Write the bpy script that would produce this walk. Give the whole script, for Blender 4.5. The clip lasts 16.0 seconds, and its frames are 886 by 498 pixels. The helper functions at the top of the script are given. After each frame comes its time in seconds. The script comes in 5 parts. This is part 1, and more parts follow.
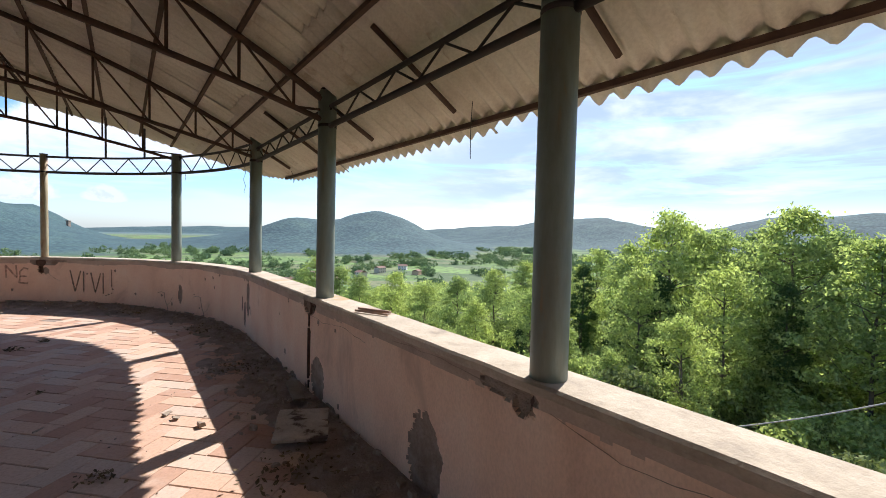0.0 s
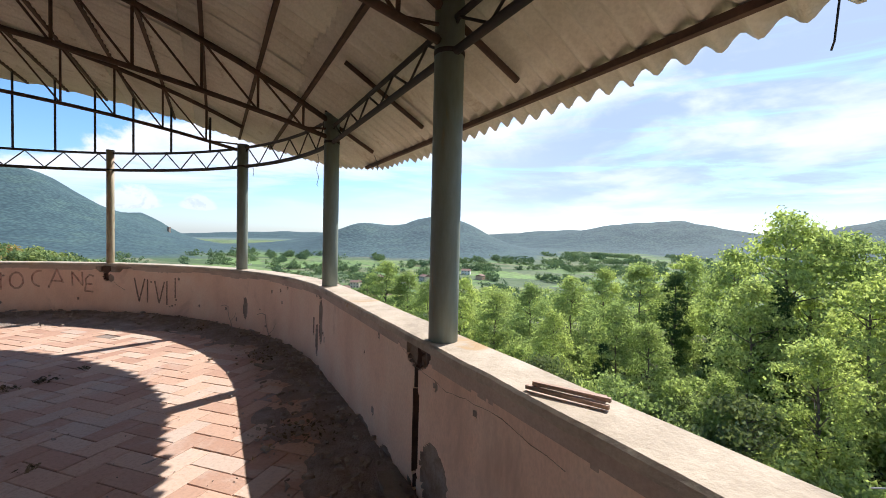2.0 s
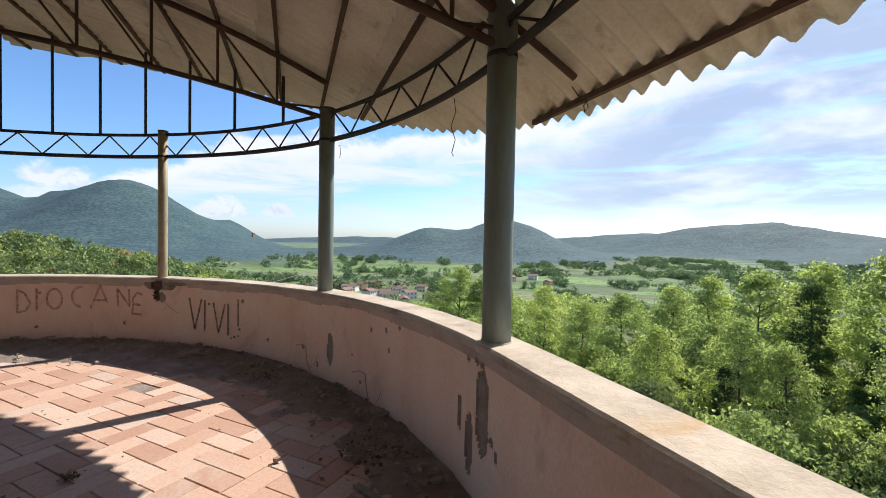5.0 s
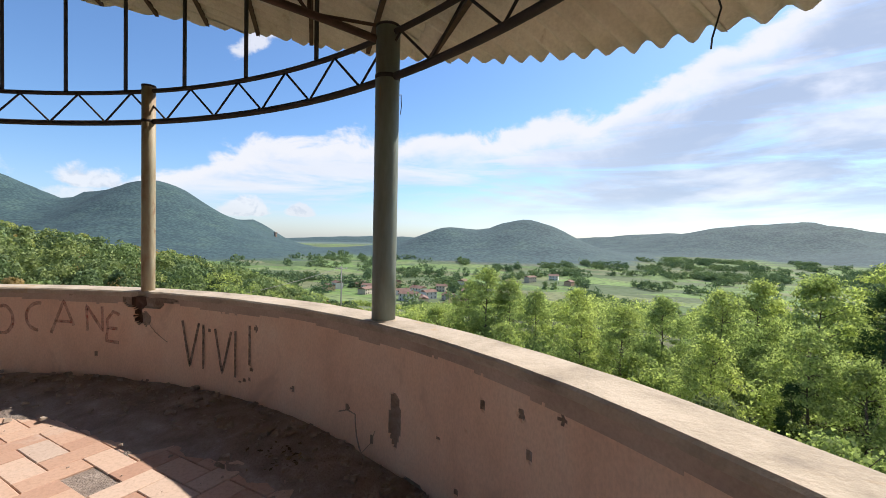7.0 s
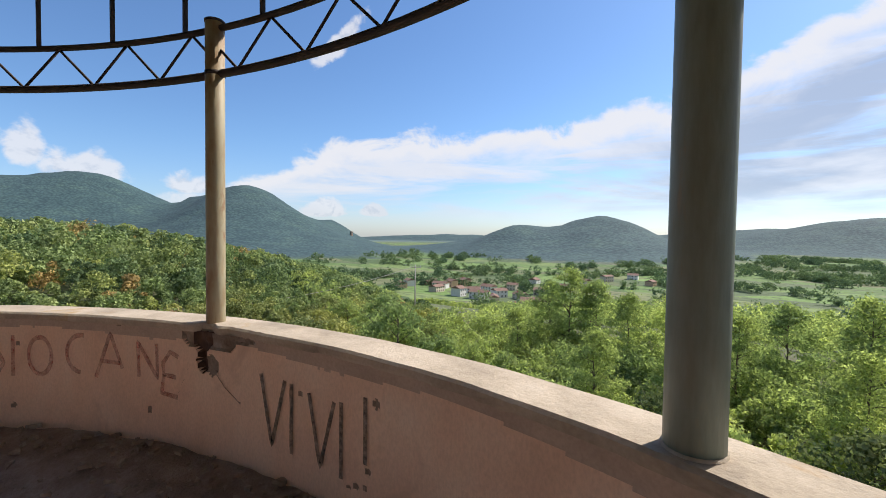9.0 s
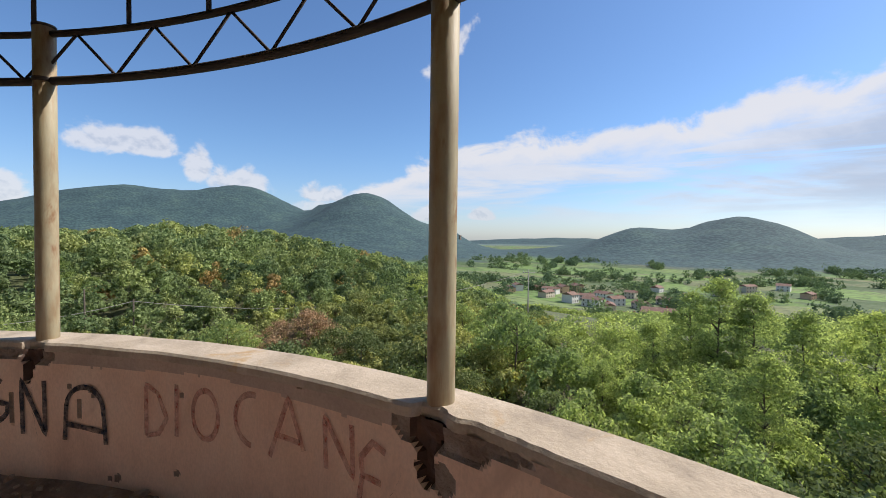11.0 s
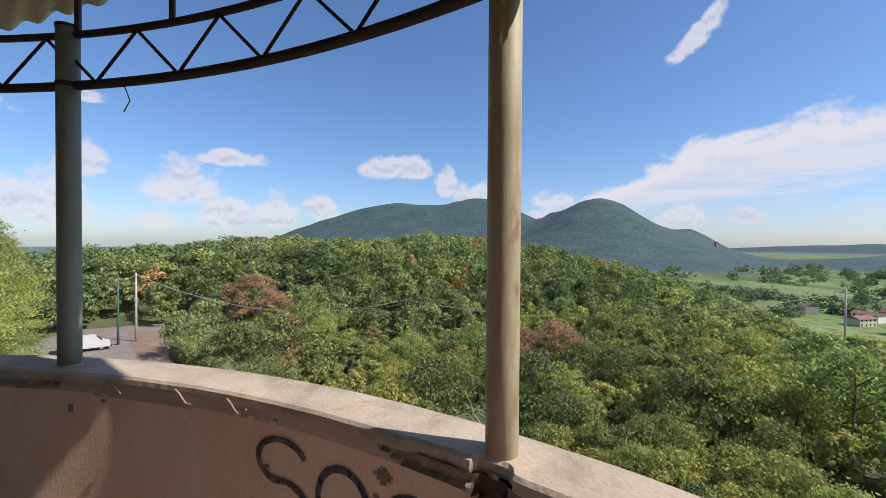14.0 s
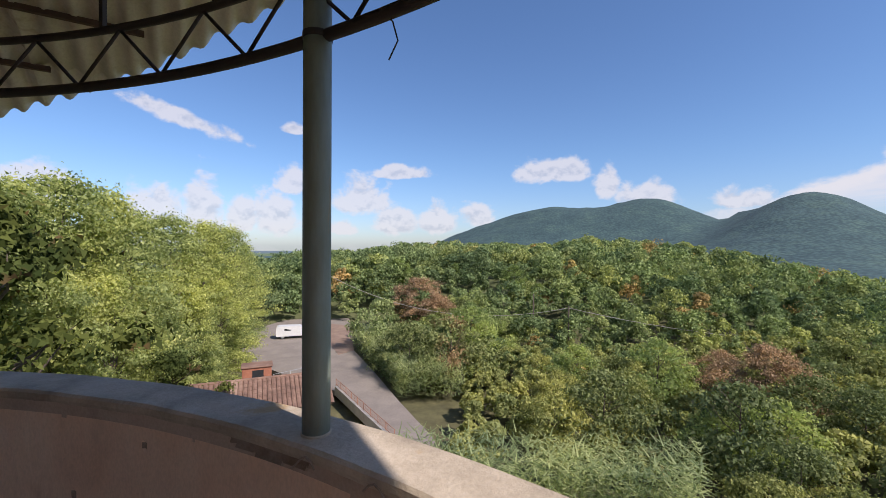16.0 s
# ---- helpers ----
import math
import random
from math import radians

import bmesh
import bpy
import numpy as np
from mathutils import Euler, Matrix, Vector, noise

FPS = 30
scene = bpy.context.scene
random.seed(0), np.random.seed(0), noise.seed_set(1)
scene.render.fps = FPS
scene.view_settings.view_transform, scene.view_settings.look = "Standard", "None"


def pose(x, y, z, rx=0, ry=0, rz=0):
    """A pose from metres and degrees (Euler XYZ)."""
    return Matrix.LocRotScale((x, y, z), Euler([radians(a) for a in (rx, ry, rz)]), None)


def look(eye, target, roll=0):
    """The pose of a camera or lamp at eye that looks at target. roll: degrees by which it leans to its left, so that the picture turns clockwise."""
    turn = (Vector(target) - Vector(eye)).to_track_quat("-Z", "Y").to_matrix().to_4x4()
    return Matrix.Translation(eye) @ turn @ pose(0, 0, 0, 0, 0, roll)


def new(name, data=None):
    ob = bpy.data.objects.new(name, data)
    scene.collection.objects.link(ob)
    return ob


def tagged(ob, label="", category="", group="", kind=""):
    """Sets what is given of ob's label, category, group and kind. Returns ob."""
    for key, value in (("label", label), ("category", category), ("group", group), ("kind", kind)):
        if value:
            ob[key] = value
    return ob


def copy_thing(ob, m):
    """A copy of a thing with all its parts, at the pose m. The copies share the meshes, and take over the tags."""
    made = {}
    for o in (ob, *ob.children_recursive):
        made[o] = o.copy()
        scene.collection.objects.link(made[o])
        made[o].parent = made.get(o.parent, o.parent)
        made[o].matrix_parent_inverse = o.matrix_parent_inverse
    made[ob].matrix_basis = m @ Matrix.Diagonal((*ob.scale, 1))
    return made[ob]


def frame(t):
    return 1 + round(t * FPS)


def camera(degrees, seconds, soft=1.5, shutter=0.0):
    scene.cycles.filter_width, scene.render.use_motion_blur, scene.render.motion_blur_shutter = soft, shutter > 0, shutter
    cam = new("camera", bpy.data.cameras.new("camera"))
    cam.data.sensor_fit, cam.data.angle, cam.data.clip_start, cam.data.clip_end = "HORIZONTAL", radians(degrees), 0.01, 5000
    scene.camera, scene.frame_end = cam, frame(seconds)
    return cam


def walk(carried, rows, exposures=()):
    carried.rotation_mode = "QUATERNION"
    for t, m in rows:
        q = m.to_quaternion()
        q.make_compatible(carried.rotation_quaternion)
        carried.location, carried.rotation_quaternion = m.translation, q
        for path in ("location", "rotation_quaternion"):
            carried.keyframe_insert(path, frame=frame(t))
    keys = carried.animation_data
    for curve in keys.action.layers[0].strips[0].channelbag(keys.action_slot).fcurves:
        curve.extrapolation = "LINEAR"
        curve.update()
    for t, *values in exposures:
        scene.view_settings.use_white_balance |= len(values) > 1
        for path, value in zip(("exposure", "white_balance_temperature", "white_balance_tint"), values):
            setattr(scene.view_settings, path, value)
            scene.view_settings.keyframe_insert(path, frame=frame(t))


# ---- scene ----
cam = camera(93.0, 16.0, soft=0.9)
PATH = [
    (0, (0.379, 0.943, 1.473), (0.165, 2.93, 1.397), 1.4),
    (0.5, (0.198, 1.357, 1.457), (-0.098, 3.334, 1.392), 1.5),
    (1, (-0.033, 1.724, 1.446), (-0.406, 3.688, 1.379), 1.3),
    (1.5, (-0.262, 2.066, 1.428), (-0.698, 4.017, 1.362), 1.3),
    (2, (-0.501, 2.384, 1.432), (-1.01, 4.317, 1.371), 1.3),
    (2.5, (-0.765, 2.66, 1.416), (-1.345, 4.573, 1.358), 1.3),
    (3, (-1.024, 2.967, 1.413), (-1.665, 4.86, 1.356), 1.2),
    (3.5, (-1.304, 3.249, 1.426), (-1.988, 5.128, 1.371), 1.3),
    (4, (-1.573, 3.571, 1.431), (-2.303, 5.432, 1.378), 1.1),
    (6.5, (-3.111, 5.09, 1.391), (-3.971, 6.896, 1.346), 1.3),
    (7, (-3.435, 5.396, 1.396), (-4.316, 7.19, 1.346), 1.2),
    (7.5, (-3.755, 5.702, 1.43), (-4.68, 7.473, 1.375), 1.3),
    (8, (-4.094, 5.952, 1.424), (-5.079, 7.691, 1.366), 1.1),
    (10.5, (-5.926, 6.592, 1.454), (-7.384, 7.959, 1.392), 0.7),
    (11, (-6.252, 6.599, 1.498), (-7.787, 7.88, 1.444), 0.7),
    (11.5, (-6.627, 6.605, 1.504), (-8.239, 7.787, 1.454), 0.6),
    (12, (-7.007, 6.553, 1.507), (-8.731, 7.565, 1.458), 0.5),
    (12.5, (-7.34, 6.428, 1.52), (-9.133, 7.311, 1.476), 0.7),
    (13, (-7.718, 6.334, 1.515), (-9.576, 7.072, 1.475), 0.7),
    (13.4, (-7.975, 6.225, 1.545), (-9.896, 6.781, 1.507), 0.8),
    (14, (-8.346, 5.987, 1.551), (-10.32, 6.306, 1.522), 0.4),
    (14.5, (-8.679, 5.819, 1.528), (-10.673, 5.975, 1.504), 0.4),
    (15, (-8.959, 5.639, 1.573), (-10.959, 5.591, 1.554), 0.3),
    (15.5, (-9.191, 5.401, 1.58), (-11.177, 5.168, 1.567), 0.2),
    (16, (-9.438, 5.15, 1.588), (-11.397, 4.746, 1.578), 0.3),
]
EXPOSURES = [(0, 1.1, 6050, 11), (4, 0.95, 6150, 11), (8, 0.74, 6450, 11), (11, 0.56, 6420, 12), (13.5, 0.52, 6380, 14), (16, 0.55, 6450, 17)]
walk(cam, [(t, look(eye, target, roll)) for t, eye, target, roll in PATH], EXPOSURES)

# ---- light ----
SUN_AZ, SUN_EL = 65.0, 45.0          # degrees from +x, and above the horizon
sun_data = bpy.data.lights.new("sun", "SUN")
sun_data.energy, sun_data.angle, sun_data.color = 3.9, radians(0.55), (1.0, 0.93, 0.82)
sun = new("sun", sun_data)
_s = Vector((math.cos(radians(SUN_AZ)) * math.cos(radians(SUN_EL)), math.sin(radians(SUN_AZ)) * math.cos(radians(SUN_EL)), math.sin(radians(SUN_EL))))
sun.matrix_world = look(_s * 60, (0, 0, 0))


class Nodes:
    """Short hand for building node trees."""

    def __init__(self, tree):
        self.t = tree
        tree.nodes.clear()

    def n(self, kind, **kw):
        node = self.t.nodes.new("ShaderNode" + kind)
        for k, v in kw.items():
            if k in ("operation", "blend_type", "data_type", "sky_type", "sun_disc", "sun_elevation", "sun_rotation", "altitude", "air_density", "dust_density", "ozone_density", "noise_dimensions", "feature", "clamp", "interpolation_type", "noise_type", "wave_type", "bands_direction", "distance"):
                setattr(node, k, v)
            else:
                node.inputs[k.replace("_", " ")].default_value = v
        return node

    def l(self, a, b):
        self.t.links.new(a, b)

    def math(self, op, a, b=None, clamp=False):
        m = self.t.nodes.new("ShaderNodeMath")
        m.operation, m.use_clamp = op, clamp
        for i, v in enumerate((a, b)):
            if v is None:
                continue
            if isinstance(v, (int, float)):
                m.inputs[i].default_value = v
            else:
                self.l(v, m.inputs[i])
        return m.outputs[0]

    def mix(self, fac, a, b, blend="MIX"):
        m = self.t.nodes.new("ShaderNodeMix")
        m.data_type, m.blend_type = "RGBA", blend
        for sock, v in ((m.inputs[0], fac), (m.inputs[6], a), (m.inputs[7], b)):
            if isinstance(v, (int, float)):
                sock.default_value = v
            elif isinstance(v, (tuple, list)):
                sock.default_value = (*v, 1) if len(v) == 3 else v
            else:
                self.l(v, sock)
        return m.outputs[2]

    def ramp(self, fac, stops):
        r = self.t.nodes.new("ShaderNodeValToRGB")
        el = r.color_ramp.elements
        while len(el) < len(stops):
            el.new(0.5)
        for e, (p, c) in zip(el, stops):
            e.position = p
            e.color = (*c, 1) if len(c) == 3 else c
        self.l(fac, r.inputs[0])
        return r.outputs[0]

    def smooth(self, x, lo, hi):
        m = self.t.nodes.new("ShaderNodeMapRange")
        m.interpolation_type = "SMOOTHSTEP"
        m.inputs[1].default_value, m.inputs[2].default_value = lo, hi
        self.l(x, m.inputs[0])
        return m.outputs[0]

    def noise(self, vec, scale, detail=4.0, rough=0.55, distort=0.0):
        m = self.t.nodes.new("ShaderNodeTexNoise")
        m.inputs["Scale"].default_value, m.inputs["Detail"].default_value = scale, detail
        m.inputs["Roughness"].default_value, m.inputs["Distortion"].default_value = rough, distort
        if vec is not None:
            self.l(vec, m.inputs["Vector"])
        return m.outputs["Fac"]


# sky with clouds
world = bpy.data.worlds.new("sky")
scene.world = world
world.use_nodes = True
W = Nodes(world.node_tree)
sky = W.n("TexSky", sky_type="NISHITA", sun_disc=False, sun_elevation=radians(SUN_EL), sun_rotation=radians(90 - SUN_AZ), altitude=200.0, air_density=1.0, dust_density=0.6, ozone_density=1.6)
SKY = 0.082
co = W.t.nodes.new("ShaderNodeTexCoord").outputs["Generated"]
sep = W.n("SeparateXYZ")
W.l(co, sep.inputs[0])
X, Y, Z = sep.outputs
# bearing to the left of +y and elevation, in degrees
AZ = W.math("MULTIPLY", W.math("ARCTAN2", W.math("MULTIPLY", X, -1.0), Y), 57.2958)
EL = W.math("MULTIPLY", W.math("ARCSINE", Z), 57.2958)


def sky_noise(fa, fe, scale, detail, rough, distort=0.0, shift=0.0):
    v = W.n("CombineXYZ")
    W.l(W.math("MULTIPLY", AZ, fa), v.inputs[0])
    W.l(W.math("MULTIPLY", W.math("ADD", EL, shift), fe), v.inputs[1])
    return W.noise(v.outputs[0], scale, detail, rough, distort)


# the long bank: its upper edge climbs towards the sun
edge_at = W.math("DIVIDE", W.math("ADD", AZ, 60.0), 150.0)
edge = W.math("MULTIPLY", W.ramp(edge_at, [((a + 60) / 150, (e / 60,) * 3) for a, e in ((-60, 52), (-28, 36), (-14, 25), (-3, 20), (6, 16.5), (20, 14.6), (34, 14.2), (48, 12.4), (57, 9.2), (67, 5.2), (78, 0.0), (88, -12))]), 60.0)
ragged = sky_noise(0.12, 0.2, 1.0, 7.0, 0.62, 0.3)
depth = W.math("SUBTRACT", W.math("ADD", edge, W.math("MULTIPLY", W.math("SUBTRACT", ragged, 0.5), 8.0)), EL)
inside = W.smooth(depth, 0.0, 1.5)
lit_rim = W.math("SUBTRACT", 1.0, W.smooth(depth, 2.0, 7.0))
sunward = W.math("SUBTRACT", 1.0, W.smooth(AZ, -8.0, 32.0))
strands = W.smooth(W.math("ADD", sky_noise(0.035, 0.26, 1.0, 7.0, 0.6, 0.5), W.math("MULTIPLY", sunward, 0.05)), 0.36, 0.58)
lift = W.math("ADD", W.math("MULTIPLY", W.smooth(EL, 1.0, 6.0), 0.8), 0.2)
bank = W.math("MULTIPLY", W.math("MULTIPLY", inside, W.math("MAXIMUM", lit_rim, W.math("MULTIPLY", strands, 0.9))), lift)
belly = W.math("MULTIPLY", W.smooth(sky_noise(0.03, 0.10, 1.3, 6.0, 0.55, 0.3), 0.36, 0.54), W.math("SUBTRACT", 1.0, lit_rim))
belly = W.math("MULTIPLY", belly, W.math("ADD", W.math("MULTIPLY", sunward, 0.75), 0.25))
# heaped clouds over the wooded side: bearing, height of the base, half width, height
HEAPS = ((145, 5.3, 3.4, 3.0), (136, 3.4, 3.0, 3.8), (131.3, 3.2, 2.4, 5.4), (127.3, 3.0, 2.0, 3.2), (123.3, 3.0, 2.8, 4.6), (121.6, 7.6, 2.4, 3.0), (112.8, 5.6, 3.8, 3.8), (115.4, 2.2, 2.0, 1.6), (108, 2.6, 3.4, 2.8), (102.3, 2.8, 3.0, 3.0), (97, 3.6, 2.4, 2.8), (75.8, 5.9, 3.6, 2.6), (80.6, 7.4, 1.6, 3.0), (87, 9.4, 5.0, 2.4), (66, 5.0, 2.8, 1.9), (51.5, 2.8, 3.2, 2.0), (45, 2.8, 2.2, 1.1), (107.5, 9.6, 4.2, 1.3), (121, 14.4, 1.6, 1.0))
heap = None
for a, e, w, h in HEAPS:
    de = W.math("SUBTRACT", EL, e)
    fe = W.math("MAXIMUM", W.math("DIVIDE", de, h), W.math("MULTIPLY", de, -2.6 / h))
    fa = W.math("DIVIDE", W.math("SUBTRACT", AZ, a), w)
    b = W.math("SUBTRACT", 1.0, W.math("SQRT", W.math("ADD", W.math("MULTIPLY", fa, fa), W.math("MULTIPLY", fe, fe))))
    heap = b if heap is None else W.math("MAXIMUM", heap, b)
# two slanting wisps
for a, e, c, d, ln, wd in ((49.4, 23.7, -0.75, 0.66, 5.2, 1.3), (134, 14.6, -0.96, -0.28, 9.0, 1.1)):
    da, de = W.math("SUBTRACT", AZ, a), W.math("SUBTRACT", EL, e)
    al = W.math("DIVIDE", W.math("ADD", W.math("MULTIPLY", da, c), W.math("MULTIPLY", de, d)), ln)
    ac = W.math("DIVIDE", W.math("SUBTRACT", W.math("MULTIPLY", da, d), W.math("MULTIPLY", de, c)), wd)
    heap = W.math("MAXIMUM", heap, W.math("SUBTRACT", 0.85, W.math("SQRT", W.math("ADD", W.math("MULTIPLY", al, al), W.math("MULTIPLY", ac, ac)))))
puff = sky_noise(0.28, 0.34, 1.0, 7.0, 0.6, 0.2)
under = sky_noise(0.28, 0.34, 1.0, 7.0, 0.6, 0.2, 0.7)
heaps = W.smooth(W.math("ADD", heap, W.math("MULTIPLY", W.math("SUBTRACT", puff, 0.5), 2.1)), -0.14, 0.34)
cloud = W.math("MAXIMUM", bank, W.math("MULTIPLY", heaps, 0.84))
hollow = W.math("MULTIPLY", W.smooth(W.math("SUBTRACT", under, puff), -0.02, 0.14), 0.55)
ccol = W.mix(W.math("MAXIMUM", W.math("MULTIPLY", hollow, heaps), belly), (1.0, 1.0, 1.0), (0.52, 0.59, 0.71))
hz = W.mix(W.smooth(Z, 0.0, 0.22), (0.84, 0.97, 1.22), (0.80, 1.02, 1.25))
skyc = W.mix(1.0, sky.outputs[0], hz, "MULTIPLY")
CLOUD = 6.6
cl = W.mix(1.0, ccol, (CLOUD, CLOUD, CLOUD * 1.03), "MULTIPLY")
bg = W.n("Background", Strength=SKY)
W.l(W.mix(W.math("MULTIPLY", cloud, 0.92), skyc, cl), bg.inputs[0])
W.l(bg.outputs[0], W.n("OutputWorld").inputs[0])


# ---- materials ----
def material(name, rough=0.8, metal=0.0):
    m = bpy.data.materials.new(name)
    m.use_nodes = True
    N = Nodes(m.node_tree)
    b = N.n("BsdfPrincipled", Roughness=rough, Metallic=metal)
    o = N.n("OutputMaterial")
    N.l(b.outputs[0], o.inputs[0])
    return m, N, b


def bump(N, b, height, strength, dist):
    k = N.n("Bump", Strength=strength, Distance=dist)
    N.l(height, k.inputs["Height"])
    N.l(k.outputs[0], b.inputs["Normal"])


def obco(N):
    return N.t.nodes.new("ShaderNodeTexCoord").outputs["Object"]


def mottled(name, cols, scale, rough=0.85, fine=60.0, bstr=0.3, bdist=0.01, metal=0.0, big=None, stretch=1.0):
    """A surface with stains and grain: cols are (position, colour) stops along a large noise."""
    m, N, b = material(name, rough, metal)
    co = obco(N)
    if stretch != 1.0:
        mp = N.n("Mapping")
        mp.inputs["Scale"].default_value = (1, 1, 1 / stretch)
        N.l(co, mp.inputs[0])
        co = mp.outputs[0]
    a = N.noise(co, scale, 6, 0.62, 0.3)
    c = N.ramp(a, cols)
    g = N.noise(co, fine, 4, 0.6)
    c = N.mix(N.math("MULTIPLY", N.smooth(g, 0.3, 0.75), 0.35), c, N.mix(1.0, c, (0.62, 0.6, 0.58), "MULTIPLY"))
    if big:
        s2 = N.smooth(N.noise(co, big[0], 5, 0.7, 0.6), big[1], big[2])
        c = N.mix(s2, c, big[3])
    N.l(c, b.inputs["Base Color"])
    bump(N, b, N.math("ADD", g, N.math("MULTIPLY", a, 2.0)), bstr, bdist)
    return m


M_PLASTER = mottled("plaster_pink", [(0.25, (0.70, 0.47, 0.34)), (0.45, (0.82, 0.58, 0.43)), (0.6, (0.84, 0.63, 0.48)), (0.8, (0.86, 0.71, 0.58))], 2.3, 0.92, 90, 0.3, 0.006, big=(1.6, 0.56, 0.70, (0.62, 0.43, 0.32)), stretch=1.8)
M_BROKEN = mottled("broken_plaster", [(0.3, (0.22, 0.15, 0.11)), (0.55, (0.33, 0.26, 0.21)), (0.8, (0.42, 0.37, 0.32))], 7.0, 0.95, 50, 0.8, 0.02)
M_CEMENT = mottled("cement_render", [(0.3, (0.26, 0.22, 0.19)), (0.7, (0.36, 0.31, 0.27))], 3.0, 0.95, 70, 0.4, 0.008)
M_COPING = mottled("coping_concrete", [(0.28, (0.29, 0.24, 0.19)), (0.42, (0.43, 0.355, 0.27)), (0.58, (0.54, 0.45, 0.35)), (0.78, (0.62, 0.53, 0.43))], 3.4, 0.9, 60, 0.5, 0.008, big=(1.7, 0.58, 0.70, (0.44, 0.30, 0.16)))
M_COLUMN = mottled("column_paint", [(0.27, (0.30, 0.19, 0.09)), (0.38, (0.21, 0.23, 0.19)), (0.6, (0.23, 0.28, 0.25)), (0.8, (0.38, 0.36, 0.25))], 9.0, 0.55, 45, 0.25, 0.004, big=(5.0, 0.60, 0.68, (0.24, 0.12, 0.055)), stretch=5.0)
M_RUSTCOL = mottled("column_rust", [(0.28, (0.20, 0.10, 0.055)), (0.40, (0.34, 0.24, 0.14)), (0.52, (0.41, 0.35, 0.23)), (0.8, (0.36, 0.36, 0.27))], 9.0, 0.62, 45, 0.3, 0.004, big=(5.0, 0.54, 0.64, (0.24, 0.115, 0.05)), stretch=4.0)
M_RUST = mottled("rusty_steel", [(0.3, (0.06, 0.032, 0.024)), (0.6, (0.11, 0.06, 0.042)), (0.85, (0.18, 0.095, 0.06))], 6.0, 0.8, 70, 0.4, 0.004)
M_STEEL = mottled("dark_steel", [(0.3, (0.028, 0.022, 0.026)), (0.6, (0.05, 0.035, 0.032)), (0.85, (0.085, 0.05, 0.035))], 5.0, 0.7, 60, 0.3, 0.003)
M_SHEET = mottled("fibre_cement_sheet", [(0.25, (0.60, 0.53, 0.43)), (0.5, (0.75, 0.69, 0.59)), (0.75, (0.82, 0.77, 0.68))], 1.3, 0.93, 55, 0.35, 0.006, big=(3.0, 0.58, 0.72, (0.50, 0.41, 0.31)))
M_DIRT = mottled("dirt", [(0.3, (0.20, 0.155, 0.13)), (0.55, (0.33, 0.265, 0.225)), (0.8, (0.50, 0.42, 0.36))], 5.0, 0.97, 60, 0.8, 0.02)
M_ROAD = mottled("asphalt", [(0.3, (0.20, 0.17, 0.15)), (0.7, (0.28, 0.24, 0.21))], 0.4, 0.95, 6, 0.2, 0.01)
M_WHITE = mottled("white_paint", [(0.3, (0.58, 0.58, 0.59)), (0.7, (0.68, 0.68, 0.69))], 0.6, 0.4, 9, 0.05, 0.001)
M_WIRE = mottled("black_wire", [(0.3, (0.02, 0.02, 0.02)), (0.7, (0.05, 0.045, 0.04))], 20, 0.6, 90, 0.1, 0.001)


def foliage(name, dark, light, dry, dry_at=0.72, tree=0.12, trans=0.45, kinds=()):
    """Leaves: colour varies leaf by leaf and, slowly, tree by tree; light shines through. kinds: hues chosen tree by tree."""
    m = bpy.data.materials.new(name)
    m.use_nodes = True
    N = Nodes(m.node_tree)
    geo = N.t.nodes.new("ShaderNodeNewGeometry")
    c = N.mix(geo.outputs["Random Per Island"], dark, light)
    pos = geo.outputs["Position"]
    t1 = N.smooth(N.noise(pos, tree, 3, 0.6), dry_at, dry_at + 0.07)
    c = N.mix(t1, c, N.mix(geo.outputs["Random Per Island"], tuple(v * 0.6 for v in dry), dry))
    if kinds:
        at = N.t.nodes.new("ShaderNodeAttribute")
        at.attribute_name = "species"
        c = N.mix(1.0, c, N.ramp(at.outputs["Fac"], kinds), "MULTIPLY")
    v = N.noise(pos, tree * 0.6, 2, 0.5)
    c = N.mix(1.0, c, N.ramp(v, [(0.32, (0.62, 0.70, 0.74)), (0.68, (1.25, 1.2, 1.02))]), "MULTIPLY")
    d = N.n("BsdfDiffuse")
    tr = N.n("BsdfTranslucent")
    N.l(c, d.inputs[0])
    N.l(N.mix(1.0, c, (1.2, 1.28, 0.8), "MULTIPLY"), tr.inputs[0])
    mx = N.n("MixShader", Fac=trans)
    N.l(d.outputs[0], mx.inputs[1])
    N.l(tr.outputs[0], mx.inputs[2])
    N.l(mx.outputs[0], N.n("OutputMaterial").inputs[0])
    return m


M_OAK = foliage("oak_leaves", (0.100, 0.128, 0.052), (0.330, 0.358, 0.172), (0.43, 0.29, 0.18), 0.59, 0.085, 0.3)
M_WOOD = foliage("mixed_wood_leaves", (0.13, 0.165, 0.085), (0.40, 0.455, 0.255), (0.43, 0.29, 0.18), 0.9, 0.085, 0.3, ((0.0, (0.62, 0.69, 0.64)), (0.4, (0.84, 0.92, 0.80)), (0.7, (1.0, 1.0, 0.88)), (0.88, (1.25, 1.18, 0.85)), (0.965, (1.25, 1.15, 0.85)), (0.972, (1.6, 0.98, 0.85)), (1.0, (1.75, 1.05, 0.95))))
M_BROWN = foliage("withered_leaves", (0.24, 0.15, 0.10), (0.50, 0.35, 0.25), (0.3, 0.27, 0.12), 0.66, 0.5, 0.3)
M_ACACIA = foliage("acacia_leaves", (0.23, 0.28, 0.12), (0.50, 0.55, 0.26), (0.40, 0.38, 0.16), 0.74, 0.2, 0.6)
M_IVY = foliage("ivy_leaves", (0.045, 0.075, 0.030), (0.13, 0.19, 0.075), (0.12, 0.13, 0.05), 0.75, 0.5, 0.2)
